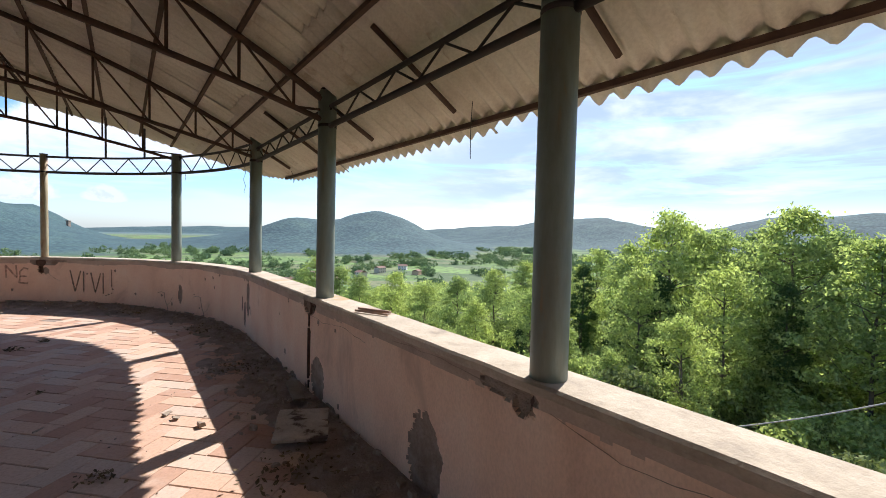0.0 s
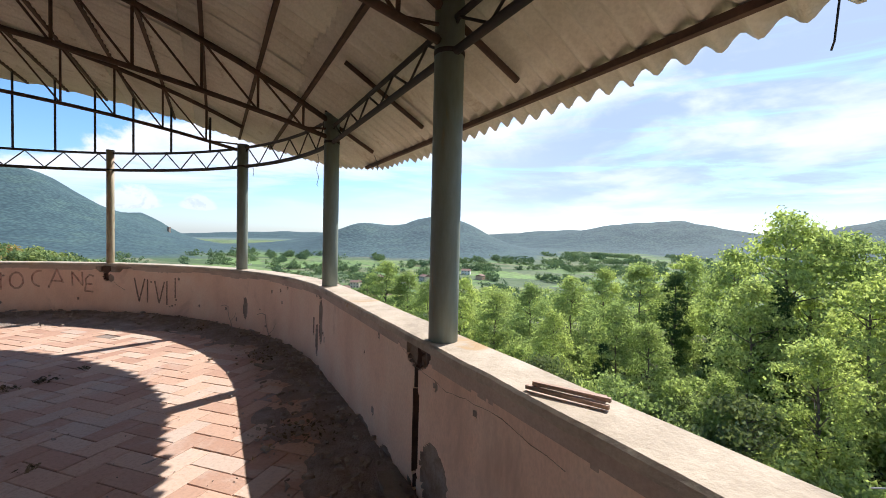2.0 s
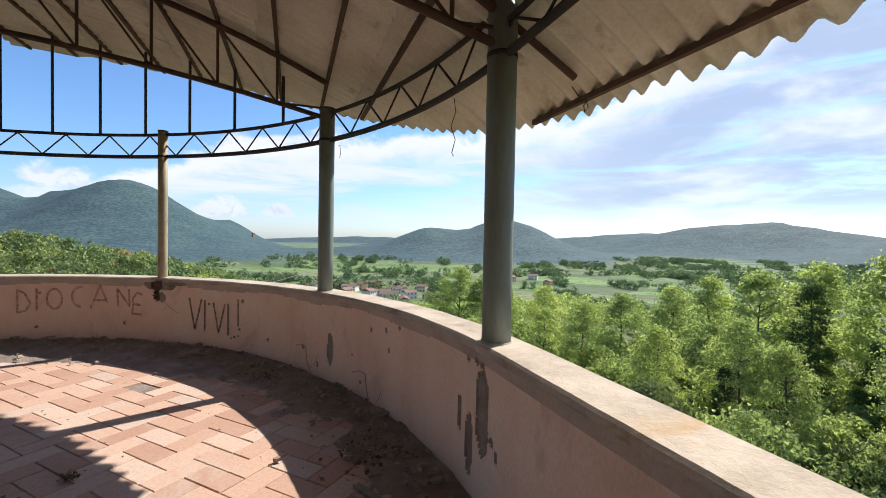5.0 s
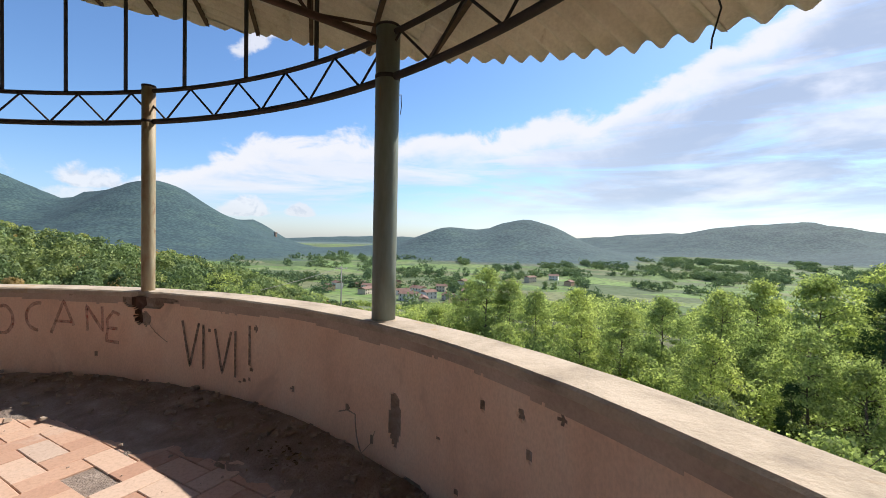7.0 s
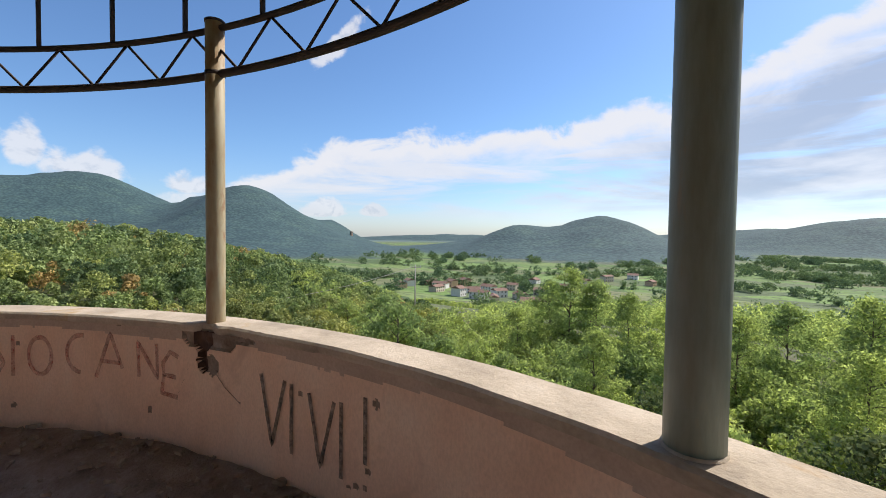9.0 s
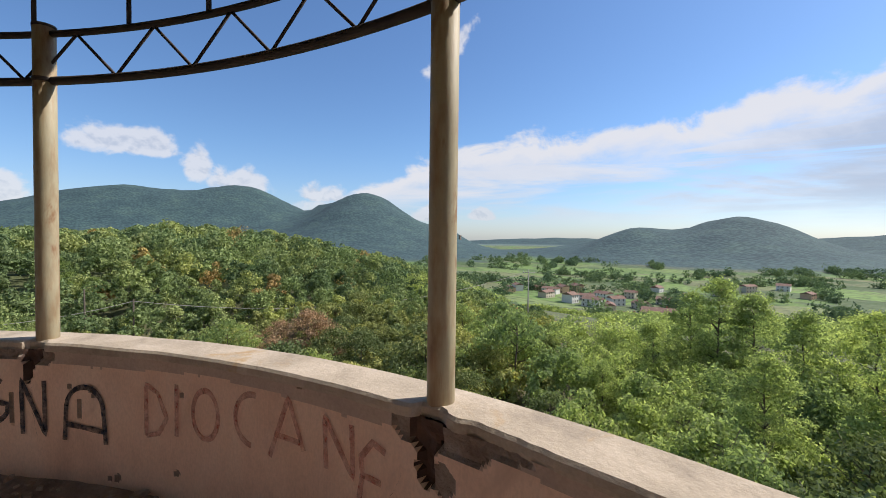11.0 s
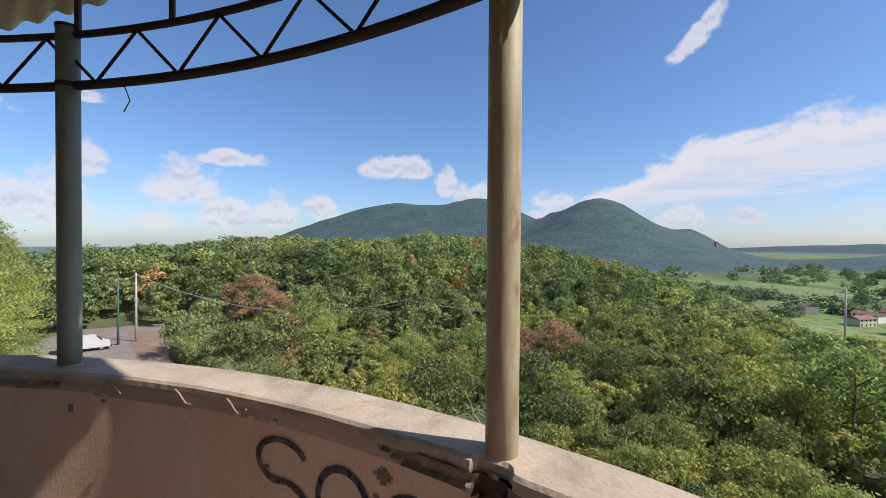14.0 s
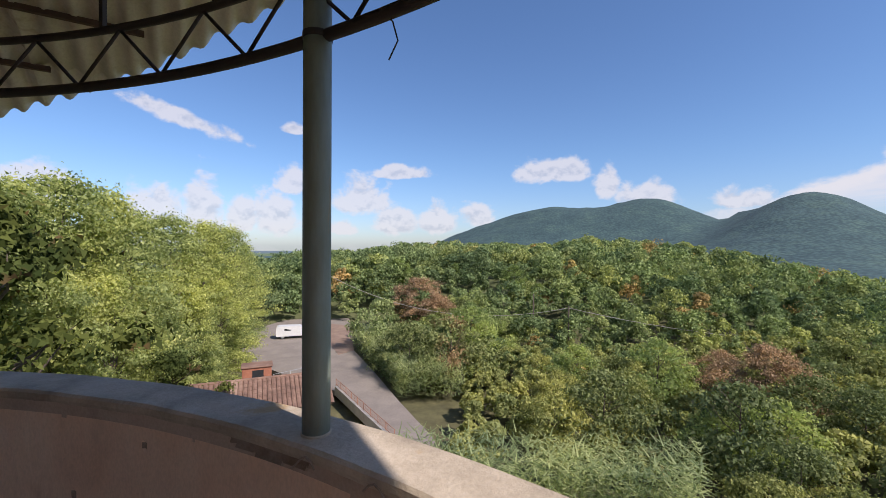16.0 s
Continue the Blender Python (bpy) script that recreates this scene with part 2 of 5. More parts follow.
M_SHRUB = foliage("shrub_leaves", (0.22, 0.23, 0.085), (0.52, 0.51, 0.21), (0.2, 0.13, 0.08), 0.68, 0.3, 0.35)
M_YELLOW = foliage("yellow_leaves", (0.24, 0.275, 0.10), (0.60, 0.61, 0.26), (0.2, 0.15, 0.06), 0.72, 0.3, 0.45)
M_PINE = foliage("pine_needles", (0.05, 0.065, 0.02), (0.14, 0.16, 0.05), (0.24, 0.15, 0.07), 0.60, 0.5, 0.25)
M_GREENPINE = foliage("green_pine_needles", (0.11, 0.16, 0.05), (0.30, 0.37, 0.14), (0.24, 0.17, 0.07), 0.75, 0.5, 0.3)
M_REED = foliage("reed_leaves", (0.17, 0.22, 0.10), (0.46, 0.50, 0.28), (0.3, 0.26, 0.13), 0.68, 0.4, 0.4)
M_FARWOOD = foliage("far_wood_leaves", (0.11, 0.16, 0.10), (0.22, 0.29, 0.17), (0.2, 0.2, 0.1), 0.72, 0.02, 0.25)
M_BARK = mottled("bark", [(0.3, (0.07, 0.055, 0.042)), (0.7, (0.16, 0.13, 0.10))], 4.0, 0.95, 30, 0.6, 0.02)


# ---- mesh helpers ----
def mesh_ob(name, verts, faces, mats, parent=None, label="", smooth=False, ids=None):
    me = bpy.data.meshes.new(name)
    me.from_pydata([tuple(v) for v in verts], [], [tuple(f) for f in faces])
    for m in mats if isinstance(mats, (list, tuple)) else (mats,):
        me.materials.append(m)
    if smooth:
        me.polygons.foreach_set("use_smooth", [True] * len(me.polygons))
    if ids is not None:
        me.polygons.foreach_set("material_index", ids)
    me.update()
    ob = new(name, me)
    if parent is not None:
        ob.parent = parent
    if label:
        tagged(ob, label)
    return ob


def quad_ob(name, q, mat, parent=None, species=None):
    """One mesh from an array of separate quads (n, 4, 3) or triangles (n, 3, 3)."""
    k = q.shape[1]
    me = bpy.data.meshes.new(name)
    n = len(q)
    me.vertices.add(n * k)
    me.vertices.foreach_set("co", np.ascontiguousarray(q, dtype=np.float32).ravel())
    me.loops.add(n * k)
    me.loops.foreach_set("vertex_index", np.arange(n * k, dtype=np.int32))
    me.polygons.add(n)
    me.polygons.foreach_set("loop_start", np.arange(0, n * k, k, dtype=np.int32))
    me.materials.append(mat)
    if species is not None:
        me.attributes.new("species", "FLOAT", "FACE").data.foreach_set("value", np.asarray(species, dtype=np.float32))
    me.update(calc_edges=True)
    ob = new(name, me)
    if parent is not None:
        ob.parent = parent
    return ob


def empty(name, at, label="", category="", group="", kind=""):
    ob = new(name)
    ob.empty_display_size = 0.1
    ob.location = at
    return tagged(ob, label, category, group, kind)


def tube_geo(pts, rad, seg=8, cap=True):
    """Vertices and faces of a tube along pts; rad may be one number or one per point."""
    pts = [Vector(p) for p in pts]
    rads = rad if isinstance(rad, (list, tuple)) else [rad] * len(pts)
    vs, fs = [], []
    prev = None
    for i, p in enumerate(pts):
        t = (pts[min(i + 1, len(pts) - 1)] - pts[max(i - 1, 0)]).normalized()
        a = prev if prev is not None else (Vector((0, 0, 1)) if abs(t.z) < 0.9 else Vector((1, 0, 0)))
        x = (a - t * a.dot(t)).normalized()
        prev = x
        y = t.cross(x)
        for k in range(seg):
            w = 2 * math.pi * (k + 0.5) / seg
            vs.append(p + (x * math.cos(w) + y * math.sin(w)) * rads[i])
    for i in range(len(pts) - 1):
        for k in range(seg):
            fs.append((i * seg + k, i * seg + (k + 1) % seg, (i + 1) * seg + (k + 1) % seg, (i + 1) * seg + k))
    if cap:
        fs.append(tuple(range(seg))[::-1])
        fs.append(tuple(range((len(pts) - 1) * seg, len(pts) * seg)))
    return vs, fs


def tube(name, pts, rad, mat, parent=None, seg=8, label="", smooth=True):
    vs, fs = tube_geo(pts, rad, seg)
    if parent is not None:
        vs = [v - parent.location for v in vs]
    return mesh_ob(name, vs, fs, mat, parent, label, smooth and seg > 5)


def box_geo(lo, hi):
    (a, b, c), (d, e, f) = lo, hi
    vs = [(a, b, c), (d, b, c), (d, e, c), (a, e, c), (a, b, f), (d, b, f), (d, e, f), (a, e, f)]
    return vs, [(3, 2, 1, 0), (4, 5, 6, 7), (0, 1, 5, 4), (1, 2, 6, 5), (2, 3, 7, 6), (3, 0, 4, 7)]


def soft_box(name, lo, hi, mat, parent=None, label="", bevel=0.01, m=None):
    """A box with bevelled edges, its corners given; m: a pose that it is turned by."""
    bm = bmesh.new()
    vs, fs = box_geo(lo, hi)
    bv = [bm.verts.new(v) for v in vs]
    for f in fs:
        bm.faces.new([bv[i] for i in f])
    if bevel:
        bmesh.ops.bevel(bm, geom=bm.edges[:], offset=bevel, segments=1, affect="EDGES")
    if m is not None:
        bm.transform(m)
    me = bpy.data.meshes.new(name)
    bm.to_mesh(me)
    bm.free()
    me.materials.append(mat)
    ob = new(name, me)
    if parent is not None:
        ob.parent = parent
    return tagged(ob, label)


# ---- the terrace: plan ----
# (u, v): across and along the hall, from the middle of its round end
OX, OY, TURN = -6.226, 2.858, radians(43.3)
NU, NV = Vector((math.cos(TURN), math.sin(TURN), 0)), Vector((-math.sin(TURN), math.cos(TURN), 0))
R = 4.92                       # line of the columns
RIN, ROUT, TOP = 4.815, 5.075, 0.875
BACK = -9.6                    # end wall behind the walk
ARC = math.pi * R


def P(u, v, z=0.0):
    return Vector((OX, OY, 0)) + NU * u + NV * v + Vector((0, 0, z))


def rim(s, r, z=0.0):
    """A point by its way s along the column line: the straight side (s < 0), the round end, the far side."""
    if s < 0:
        return P(r, s, z)
    if s <= ARC:
        return P(r * math.cos(s / R), r * math.sin(s / R), z)
    return P(-r, -(s - ARC), z)


def on_arc(deg):
    """Way s for a bearing about the round end's middle, in degrees from +x."""
    return radians(deg - 43.3) * R


COLS = [-9.75, -7.28, -4.80, -2.31, on_arc(45.55), on_arc(74.7), on_arc(104.7), on_arc(134.05), on_arc(162.3), on_arc(191.5), on_arc(220.5), ARC + 2.48, ARC + 4.96, ARC + 7.44]


def arch(u):
    """Height of the arched upper chord of the roof."""
    return 3.88 - (9.94 - math.sqrt(9.94 ** 2 - u * u))


def low_chord(u):
    return 3.09 - u * u / 36.0


M_BAND = mottled("stained_cement_band", [(0.3, (0.42, 0.32, 0.25)), (0.6, (0.56, 0.43, 0.34)), (0.8, (0.66, 0.52, 0.42))], 3.0, 0.95, 70, 0.35, 0.006)

# ---- floor and parapet ----
def disc(name, r, z, mat, kind_label, cat):
    pts = [rim(BACK + (ARC - 2 * BACK) * i / 160, r, z) for i in range(161)]
    vs = pts + [p + Vector((0, 0, -0.25)) for p in pts]
    n = len(pts)
    fs = [tuple(range(n)), tuple(range(n, 2 * n))[::-1]] + [(i, n + i, n + (i + 1) % n, (i + 1) % n) for i in range(n)]
    return tagged(mesh_ob(name, vs, fs, mat), kind_label, cat, kind="structure")


floor = disc("floor", 5.0, -0.012, M_DIRT, "worn terracotta brick floor strewn with dirt and rubble", "floor")

# spots where plaster has broken away: way s, height, half width, half height, depth
CHIPS = []


def chip(s, z, w, h, d, kind=1):
    CHIPS.append((s, z, w, h, d, kind))


c2, c3, c4, c5, c6, c7 = COLS[3:9]
chip(c2 + 0.10, 0.40, 0.030, 0.42, 0.05, 2)
chip(c2 + 0.10, 0.80, 0.15, 0.08, 0.03)
chip(c2 + 0.02, 0.82, 0.06, 0.09, 0.06)
chip(c2 - 0.12, 0.18, 0.14, 0.20, 0.012)
chip(COLS[2] + 0.14, 0.81, 0.16, 0.05, 0.014)
chip(COLS[2] + 0.05, 0.79, 0.05, 0.08, 0.03)
chip(COLS[2] + 0.75, 0.22, 0.16, 0.24, 0.012)
chip(c3 - 0.05, 0.52, 0.07, 0.26, 0.012)
chip(c3 + 0.10, 0.30, 0.04, 0.18, 0.012)
chip(c3 + 0.22, 0.42, 0.02, 0.10, 0.012)
chip(c4 - 0.25, 0.35, 0.05, 0.16, 0.01)
chip(c5 + 0.0, 0.80, 0.070, 0.11, 0.045, 2)
chip(c5 - 0.01, 0.69, 0.040, 0.11, 0.04, 2)
chip(c5 - 0.24, 0.82, 0.22, 0.028, 0.018)
chip(c5 + 0.09, 0.80, 0.06, 0.06, 0.02)
chip(c5 - 0.14, 0.80, 0.16, 0.06, 0.018)
chip(c5 - 0.09, 0.64, 0.05, 0.07, 0.010)
chip(c6 + 0.0, 0.82, 0.060, 0.09, 0.045, 2)
chip(c6 + 0.01, 0.73, 0.026, 0.085, 0.04, 2)
chip(c6 + 0.20, 0.82, 0.22, 0.04, 0.02, 1)
chip(c6 - 0.09, 0.80, 0.08, 0.045, 0.02, 1)
chip(c6 + 0.42, 0.71, 0.04, 0.03, 0.008)
chip(c6 + 0.12, 0.50, 0.010, 0.10, 0.010)
chip(c6 - 0.33, 0.52, 0.012, 0.06, 0.010)
chip(c7 + 0.14, 0.82, 0.22, 0.035, 0.010)
rng = random.Random(5)
for _ in range(70):
    chip(rng.uniform(-6, ARC), rng.uniform(0.05, 0.8), rng.uniform(0.006, 0.016), rng.uniform(0.01, 0.035), 0.008)
for _ in range(40):
    chip(rng.uniform(-6, ARC), 0.0, rng.uniform(0.06, 0.22), rng.uniform(0.02, 0.07), 0.012)
for _ in range(26):
    chip(rng.uniform(0, ARC), 0.86, rng.uniform(0.03, 0.12), rng.uniform(0.012, 0.035), 0.02)


def broken(s, z):
    """Depth of the broken plaster at (s, z) and the kind of surface laid bare."""
    wob = noise.noise(Vector((s * 9, z * 9, 3.1))) * 0.45 + noise.noise(Vector((s * 28, z * 28, 7.7))) * 0.22
    best, kind = 0.0, 0
    for cs, cz, w, h, d, k in CHIPS:
        if abs(s - cs) > w * 1.7 or abs(z - cz) > h * 1.7:
            continue
        q = ((s - cs) / w) ** 2 + ((z - cz) / h) ** 2
        if q + wob < 1.0:
            dd = d * (0.75 + 0.5 * noise.noise(Vector((s * 20, z * 20, 1.3))))
            if dd > best:
                best, kind = dd, k
    return best, kind


def parapet():
    """Inner face with its broken places, outer face and top, as one thin-stepped wall."""
    S = []
    s = BACK
    while s < ARC - BACK:
        S.append(s)
        s += 0.016 if -6 < s < ARC + 0.5 else 0.25
    Zs = [-0.02 + (TOP - 0.045 + 0.02) * i / 62 for i in range(63)]
    vs, ids, fs = [], [], []
    kinds = []
    for s in S:
        for z in Zs:
            d, k = broken(s, z) if -6 < s < ARC + 0.5 else (0.0, 0)
            wav = 0.004 * noise.noise(Vector((s * 1.7, z * 2.2, 0)))
            vs.append(rim(s, RIN + d + wav, z))
            kinds.append(k)
    m = len(Zs)
    for i in range(len(S) - 1):
        for j in range(m - 1):
            f = (i * m + j, i * m + j + 1, (i + 1) * m + j + 1, (i + 1) * m + j)
            fs.append(f)
            ks = [kinds[v] for v in f]
            band = Zs[j] > 0.765 + 0.03 * noise.noise(Vector((S[i] * 1.3, 0, 6))) + 0.008 * noise.noise(Vector((S[i] * 17, 0, 2)))
            ids.append(2 if ks.count(2) >= 2 else (1 if sum(k > 0 for k in ks) >= 2 else (3 if band else 0)))
    base = len(vs)
    for s in S:
        vs += [rim(s, RIN, TOP - 0.045), rim(s, ROUT - 0.02, TOP - 0.045), rim(s, ROUT - 0.02, -0.3)]
    for i in range(len(S) - 1):
        a, b = base + 3 * i, base + 3 * i + 3
        fs += [(a + 1, a + 2, b + 2, b + 1)]
        ids += [0]
    return tagged(mesh_ob("wall_parapet", vs, fs, [M_PLASTER, M_BROKEN, M_RUST, M_BAND], ids=ids), "low curved parapet wall of stained pink plaster, chipped and cracked", "parapet", kind="structure")


wall = parapet()


def coping():
    S = []
    s = BACK
    while s < ARC - BACK:
        S.append(s)
        s += 0.02
    vs, fs = [], []
    for s in S:
        e = 0.004 * noise.noise(Vector((s * 5, 0, 4))) + 0.002 * noise.noise(Vector((s * 23, 0, 9)))
        bite = 0.0
        for c in (c5, c6):
            lo, hi = (-0.50, 0.12) if c == c5 else (-0.14, 0.36)
            w = min(s - c - lo, hi - (s - c)) / 0.10
            if w > 0:
                bite = max(bite, min(w, 1.0) * (0.018 + 0.03 * noise.noise(Vector((s * 11, 2, 2)))))
            near = 0.085 - abs(s - c + 0.01)
            if near > 0:
                bite = max(bite, min(near / 0.03, 1.0) * (0.050 + 0.012 * noise.noise(Vector((s * 40, 5, 2)))))
        bite = max(bite, 0.0)
        ri = RIN - 0.004 + max(e, -0.01) + bite
        t = TOP + 0.004 * noise.noise(Vector((s * 3, 1, 1)))
        prof = [(ri + 0.004, TOP - 0.05), (ri, TOP - 0.035), (ri + 0.002, t - 0.012), (ri + 0.014, t), (ROUT - 0.01, t), (ROUT, t - 0.01), (ROUT, TOP - 0.06)]
        vs += [rim(s, r, z) for r, z in prof]
    k = 7
    for i in range(len(S) - 1):
        for j in range(k):
            fs.append((i * k + j, i * k + (j + 1) % k, (i + 1) * k + (j + 1) % k, (i + 1) * k + j))
    return tagged(mesh_ob("parapet_coping", vs, fs, M_COPING), "weathered concrete coping with stains along the parapet", "coping", kind="structure")


coping()

# walls that close the building
vs, fs = [], []
for i in range(81):
    s = BACK + (ARC - 2 * BACK) * i / 80
    vs += [rim(s, ROUT - 0.03, -0.26), rim(s, ROUT - 0.03, -16), rim(s, ROUT - 0.3, -16), rim(s, ROUT - 0.3, -0.26)]
for i in range(80):
    for j in range(4):
        fs.append((i * 4 + j, i * 4 + (j + 1) % 4, i * 4 + 4 + (j + 1) % 4, i * 4 + 4 + j))
tagged(mesh_ob("wall_lower", vs, fs, M_PLASTER), "plain plastered storey below the terrace", "wall", kind="structure")
vs = [P(u, v, z) for z in (-0.2, 3.6) for u, v in ((-5.4, BACK - 0.3), (5.4, BACK - 0.3), (5.4, BACK), (-5.4, BACK))]
tagged(mesh_ob("wall_back", vs, [(3, 2, 1, 0), (4, 5, 6, 7), (0, 1, 5, 4), (1, 2, 6, 5), (2, 3, 7, 6), (3, 0, 4, 7)], M_PLASTER), "plain plastered wall closing the terrace", "wall", kind="structure")


# ---- columns ----
def column(s, i):
    rusty = i in (6, 7)
    at = rim(s, R, 0)
    zb = 0.52 if rusty or i in (2, 3) else TOP - 0.02
    mat = M_RUSTCOL if rusty else M_COLUMN
    lab = "rusty steel tube column with flaking pale paint, set in the parapet" if rusty else "weathered green-grey steel tube column on the parapet"
    body = tagged(new("column"), lab, "column", "columns round the terrace")
    body.location = (at.x, at.y, zb)
    rad = 0.079 if s < 0.5 else (0.075 if i == 5 else (0.054 if i in (6, 7) else 0.053))
    tube("shaft", [(at.x, at.y, zb), (at.x, at.y, 1.2), (at.x, at.y, 1.9), (at.x, at.y, 2.69)], rad, mat, body, 20)
    tube("cap", [(at.x, at.y, 2.685), (at.x, at.y, 2.70)], rad + 0.003, M_STEEL, body, 20)
    tube("collar", [(at.x, at.y, 2.37), (at.x, at.y, 2.395)], rad + 0.003, M_STEEL, body, 20)
    if zb < 0.8:
        tube("foot", [(at.x, at.y, zb - 0.02), (at.x, at.y, TOP - 0.02)], rad + 0.004, M_RUST, body, 20, "dark rusted foot of the tube")
    else:
        tube("foot", [(at.x, at.y, TOP - 0.02), (at.x, at.y, TOP + 0.008)], rad + 0.005, M_COPING, body, 20)


for i, s in enumerate(COLS):
    column(s, i)


# ---- ring girder ----
def ring_girder():
    g = empty("ring_girder", rim(c4, R, 2.38), "dark steel lattice girder running round the columns", "girder")

    def run(a, b, z, step=0.15):
        n = max(2, int((b - a) / step))
        return [rim(a + (b - a) * i / n, R, z) for i in range(n + 1)]

    first = {5: 0.27, 6: 0.45, 7: 0.13, 8: 0.40}       # way from a column to the first low node
    pitch = 0.53
    for k, (a, b) in enumerate(zip(COLS, COLS[1:])):
        top = 2.65 if a > 0 and b < ARC else 2.545
        tube("lower_chord", run(a, b, 2.38), 0.024, M_STEEL, g, 8)
        tube("upper_chord", run(a, b, top), 0.019, M_STEEL, g, 8)
        ph = first.get(k, 0.0)
        marks = sorted({a, b} | {q for q in (a + ph + pitch * 0.5 * n for n in range(-2, 16)) if a + 0.04 < q < b - 0.04})

        def at(q):
            w = abs(((q - a - ph) / pitch + 0.5) % 1.0 - 0.5) * 2
            return rim(q, R, 2.39 + (top - 2.40) * w)

        for p, q in zip(marks, marks[1:]):
            tube("lattice_rod", [at(p), at(q)], 0.0085, M_STEEL, g, 6)
    return g


ring_girder()


def gable_bars():
    g = empty("gable_bars", rim(c5, R, 2.65), "dark steel uprights between ring girder and roof edge", "bars")
    for k in range(-8, 8):
        u = 0.545 * k - 0.04 if k > 0 else 0.55 * k - 0.13
        if abs(u) > 4.0:
            continue
        v = math.sqrt(R * R - u * u)
        tube("upright", [P(u, v, 2.64), P(u, v, arch(u) + 0.03)], 0.016, M_STEEL, g, 4)


gable_bars()

# ---- trusses and purlins ----
STEPS = [0.5, 1.04, 1.6, 2.17, 2.70, 3.22, 3.73, 4.20, 4.62]


def truss(v, half, eave=True):
    g = empty("roof_truss", P(0, v, 3.0), "arched dark steel roof truss with posts and diagonals", "truss", "trusses under the roof")
    n = 22
    us = [-half + 2 * half * i / n for i in range(n + 1)]
    tube("rafter", [P(u, v, arch(u)) for u in us], 0.028, M_RUST, g, 6)
    tube("lower_chord", [P(u, v, low_chord(u)) for u in us], 0.024, M_RUST, g, 6)
    for sgn in (-1, 1):
        xs = [q for q in STEPS if q < half - 0.2]
        for i, q in enumerate(xs):
            tube("post", [P(sgn * q, v, low_chord(q)), P(sgn * q, v, arch(q))], 0.013, M_RUST, g, 5)
            w = xs[i + 1] if i + 1 < len(xs) else half
            if i + 1 < len(xs):
                tube("diagonal", [P(sgn * w, v, low_chord(w)), P(sgn * q, v, arch(q))], 0.011, M_RUST, g, 5)
            else:
                tube("diagonal", [P(sgn * q, v, low_chord(q)), P(sgn * w, v, low_chord(w) + 0.1)], 0.011, M_RUST, g, 5)
        if eave:
            tube("outrigger", [P(sgn * half, v, arch(half)), P(sgn * 5.36, v, arch(5.36) + 0.02)], 0.02, M_RUST, g, 6)


for v in (-9.55, -7.28, -4.80, -2.325, 0.17):
    truss(v, 4.91)
truss(2.57, 4.20, False)
for sgn in (-1, 1):
    for v in (-8.4, -6.04, -3.56, -1.08):
        tagged(tube("eave_bracket", [P(sgn * 4.7, v, arch(4.7) + 0.03), P(sgn * 5.36, v, arch(5.36) + 0.02)], 0.018, M_RUST, None, 6), "dark steel bracket carrying the eave", "bracket", "brackets under the eave")

for q in STEPS + [5.50]:
    for sgn in (-1, 1):
        end = math.sqrt(5.56 ** 2 - q * q)
        tagged(tube("purlin", [P(sgn * q, BACK, arch(q) + 0.042), P(sgn * q, end, arch(q) + 0.042)], 0.024, M_RUST, None, 4, smooth=False), "rusty steel purlin under the roof sheets", "purlin", "purlins under the roof")


# ---- corrugated roof ----
def roof_sheets():
    roof = empty("roof", P(0, 0, 3.9), "arched roof of old corrugated fibre-cement sheets, ragged at its edge", "roof", kind="structure")
    rows = [(4.50, 5.62), (3.55, 4.62), (2.52, 3.67), (1.44, 2.64), (0.30, 1.56)]
    wave, amp = 0.14, 0.027
    rr = random.Random(3)
    for sgn in (-1, 1):
        for ri, (u0, u1) in enumerate(rows):
            v = BACK
            while v < 5.8:
                w = wave * 6
                drop = rr.uniform(-0.012, 0.012)
                jag = rr.uniform(-0.03, 0.03)
                vs, fs = [], []
                cols = 0
                n = 43
                for i in range(n):
                    vv = v + (w + 0.06) * i / (n - 1)
                    lim = (5.62 if sgn > 0 else 5.80) ** 2 - max(vv, 0) ** 2 if vv > 0 else 36.0
                    if lim <= 0:
                        break
                    ue = min(u1 + jag, math.sqrt(lim) + 0.035 * noise.noise(Vector((vv * 7, sgn, ri))))
                    if ue < u0 + 0.05:
                        break
                    z = amp * math.cos(2 * math.pi * vv / wave)
                    m = 5
                    for j in range(m):
                        u = u0 + (ue - u0) * j / (m - 1)
                        zz = arch(u) + 0.080 + z + drop * (j / (m - 1)) - 0.010 * (1 - j / (m - 1))
                        vs.append(P(sgn * u, vv, zz) - roof.location)
                        vs.append(P(sgn * u, vv, zz + 0.008) - roof.location)
                    cols += 1
                m2 = 10
                for i in range(cols - 1):
                    for j in range(4):
                        a, b = i * m2 + 2 * j, (i + 1) * m2 + 2 * j
                        fs.append((a, a + 2, b + 2, b))
                        fs.append((a + 1, b + 1, b + 3, a + 3))
                    fs.append((i * m2, (i + 1) * m2, (i + 1) * m2 + 1, i * m2 + 1))
                    fs.append((i * m2 + 8, i * m2 + 9, (i + 1) * m2 + 9, (i + 1) * m2 + 8))
                if cols > 1:
                    mesh_ob("sheet", vs, fs, M_SHEET, roof, smooth=True)
                v += w
        # ridge piece
    vs, fs = [], []
    ys = [BACK + 0.3 * i for i in range(int((5.5 - BACK) / 0.3) + 1)]
    us = (-0.45, -0.2, 0.0, 0.2, 0.45)
    for y in ys:
        vs += [P(u, y, arch(u) + 0.135) - roof.location for u in us]
    for i in range(len(ys) - 1):
        for j in range(4):
            fs.append((i * 5 + j, i * 5 + j + 1, i * 5 + 6 + j, i * 5 + 5 + j))
    mesh_ob("ridge_cap", vs, fs, M_SHEET, roof)


roof_sheets()
# ---- the land ----
CX, CY = -6.0, 4.0


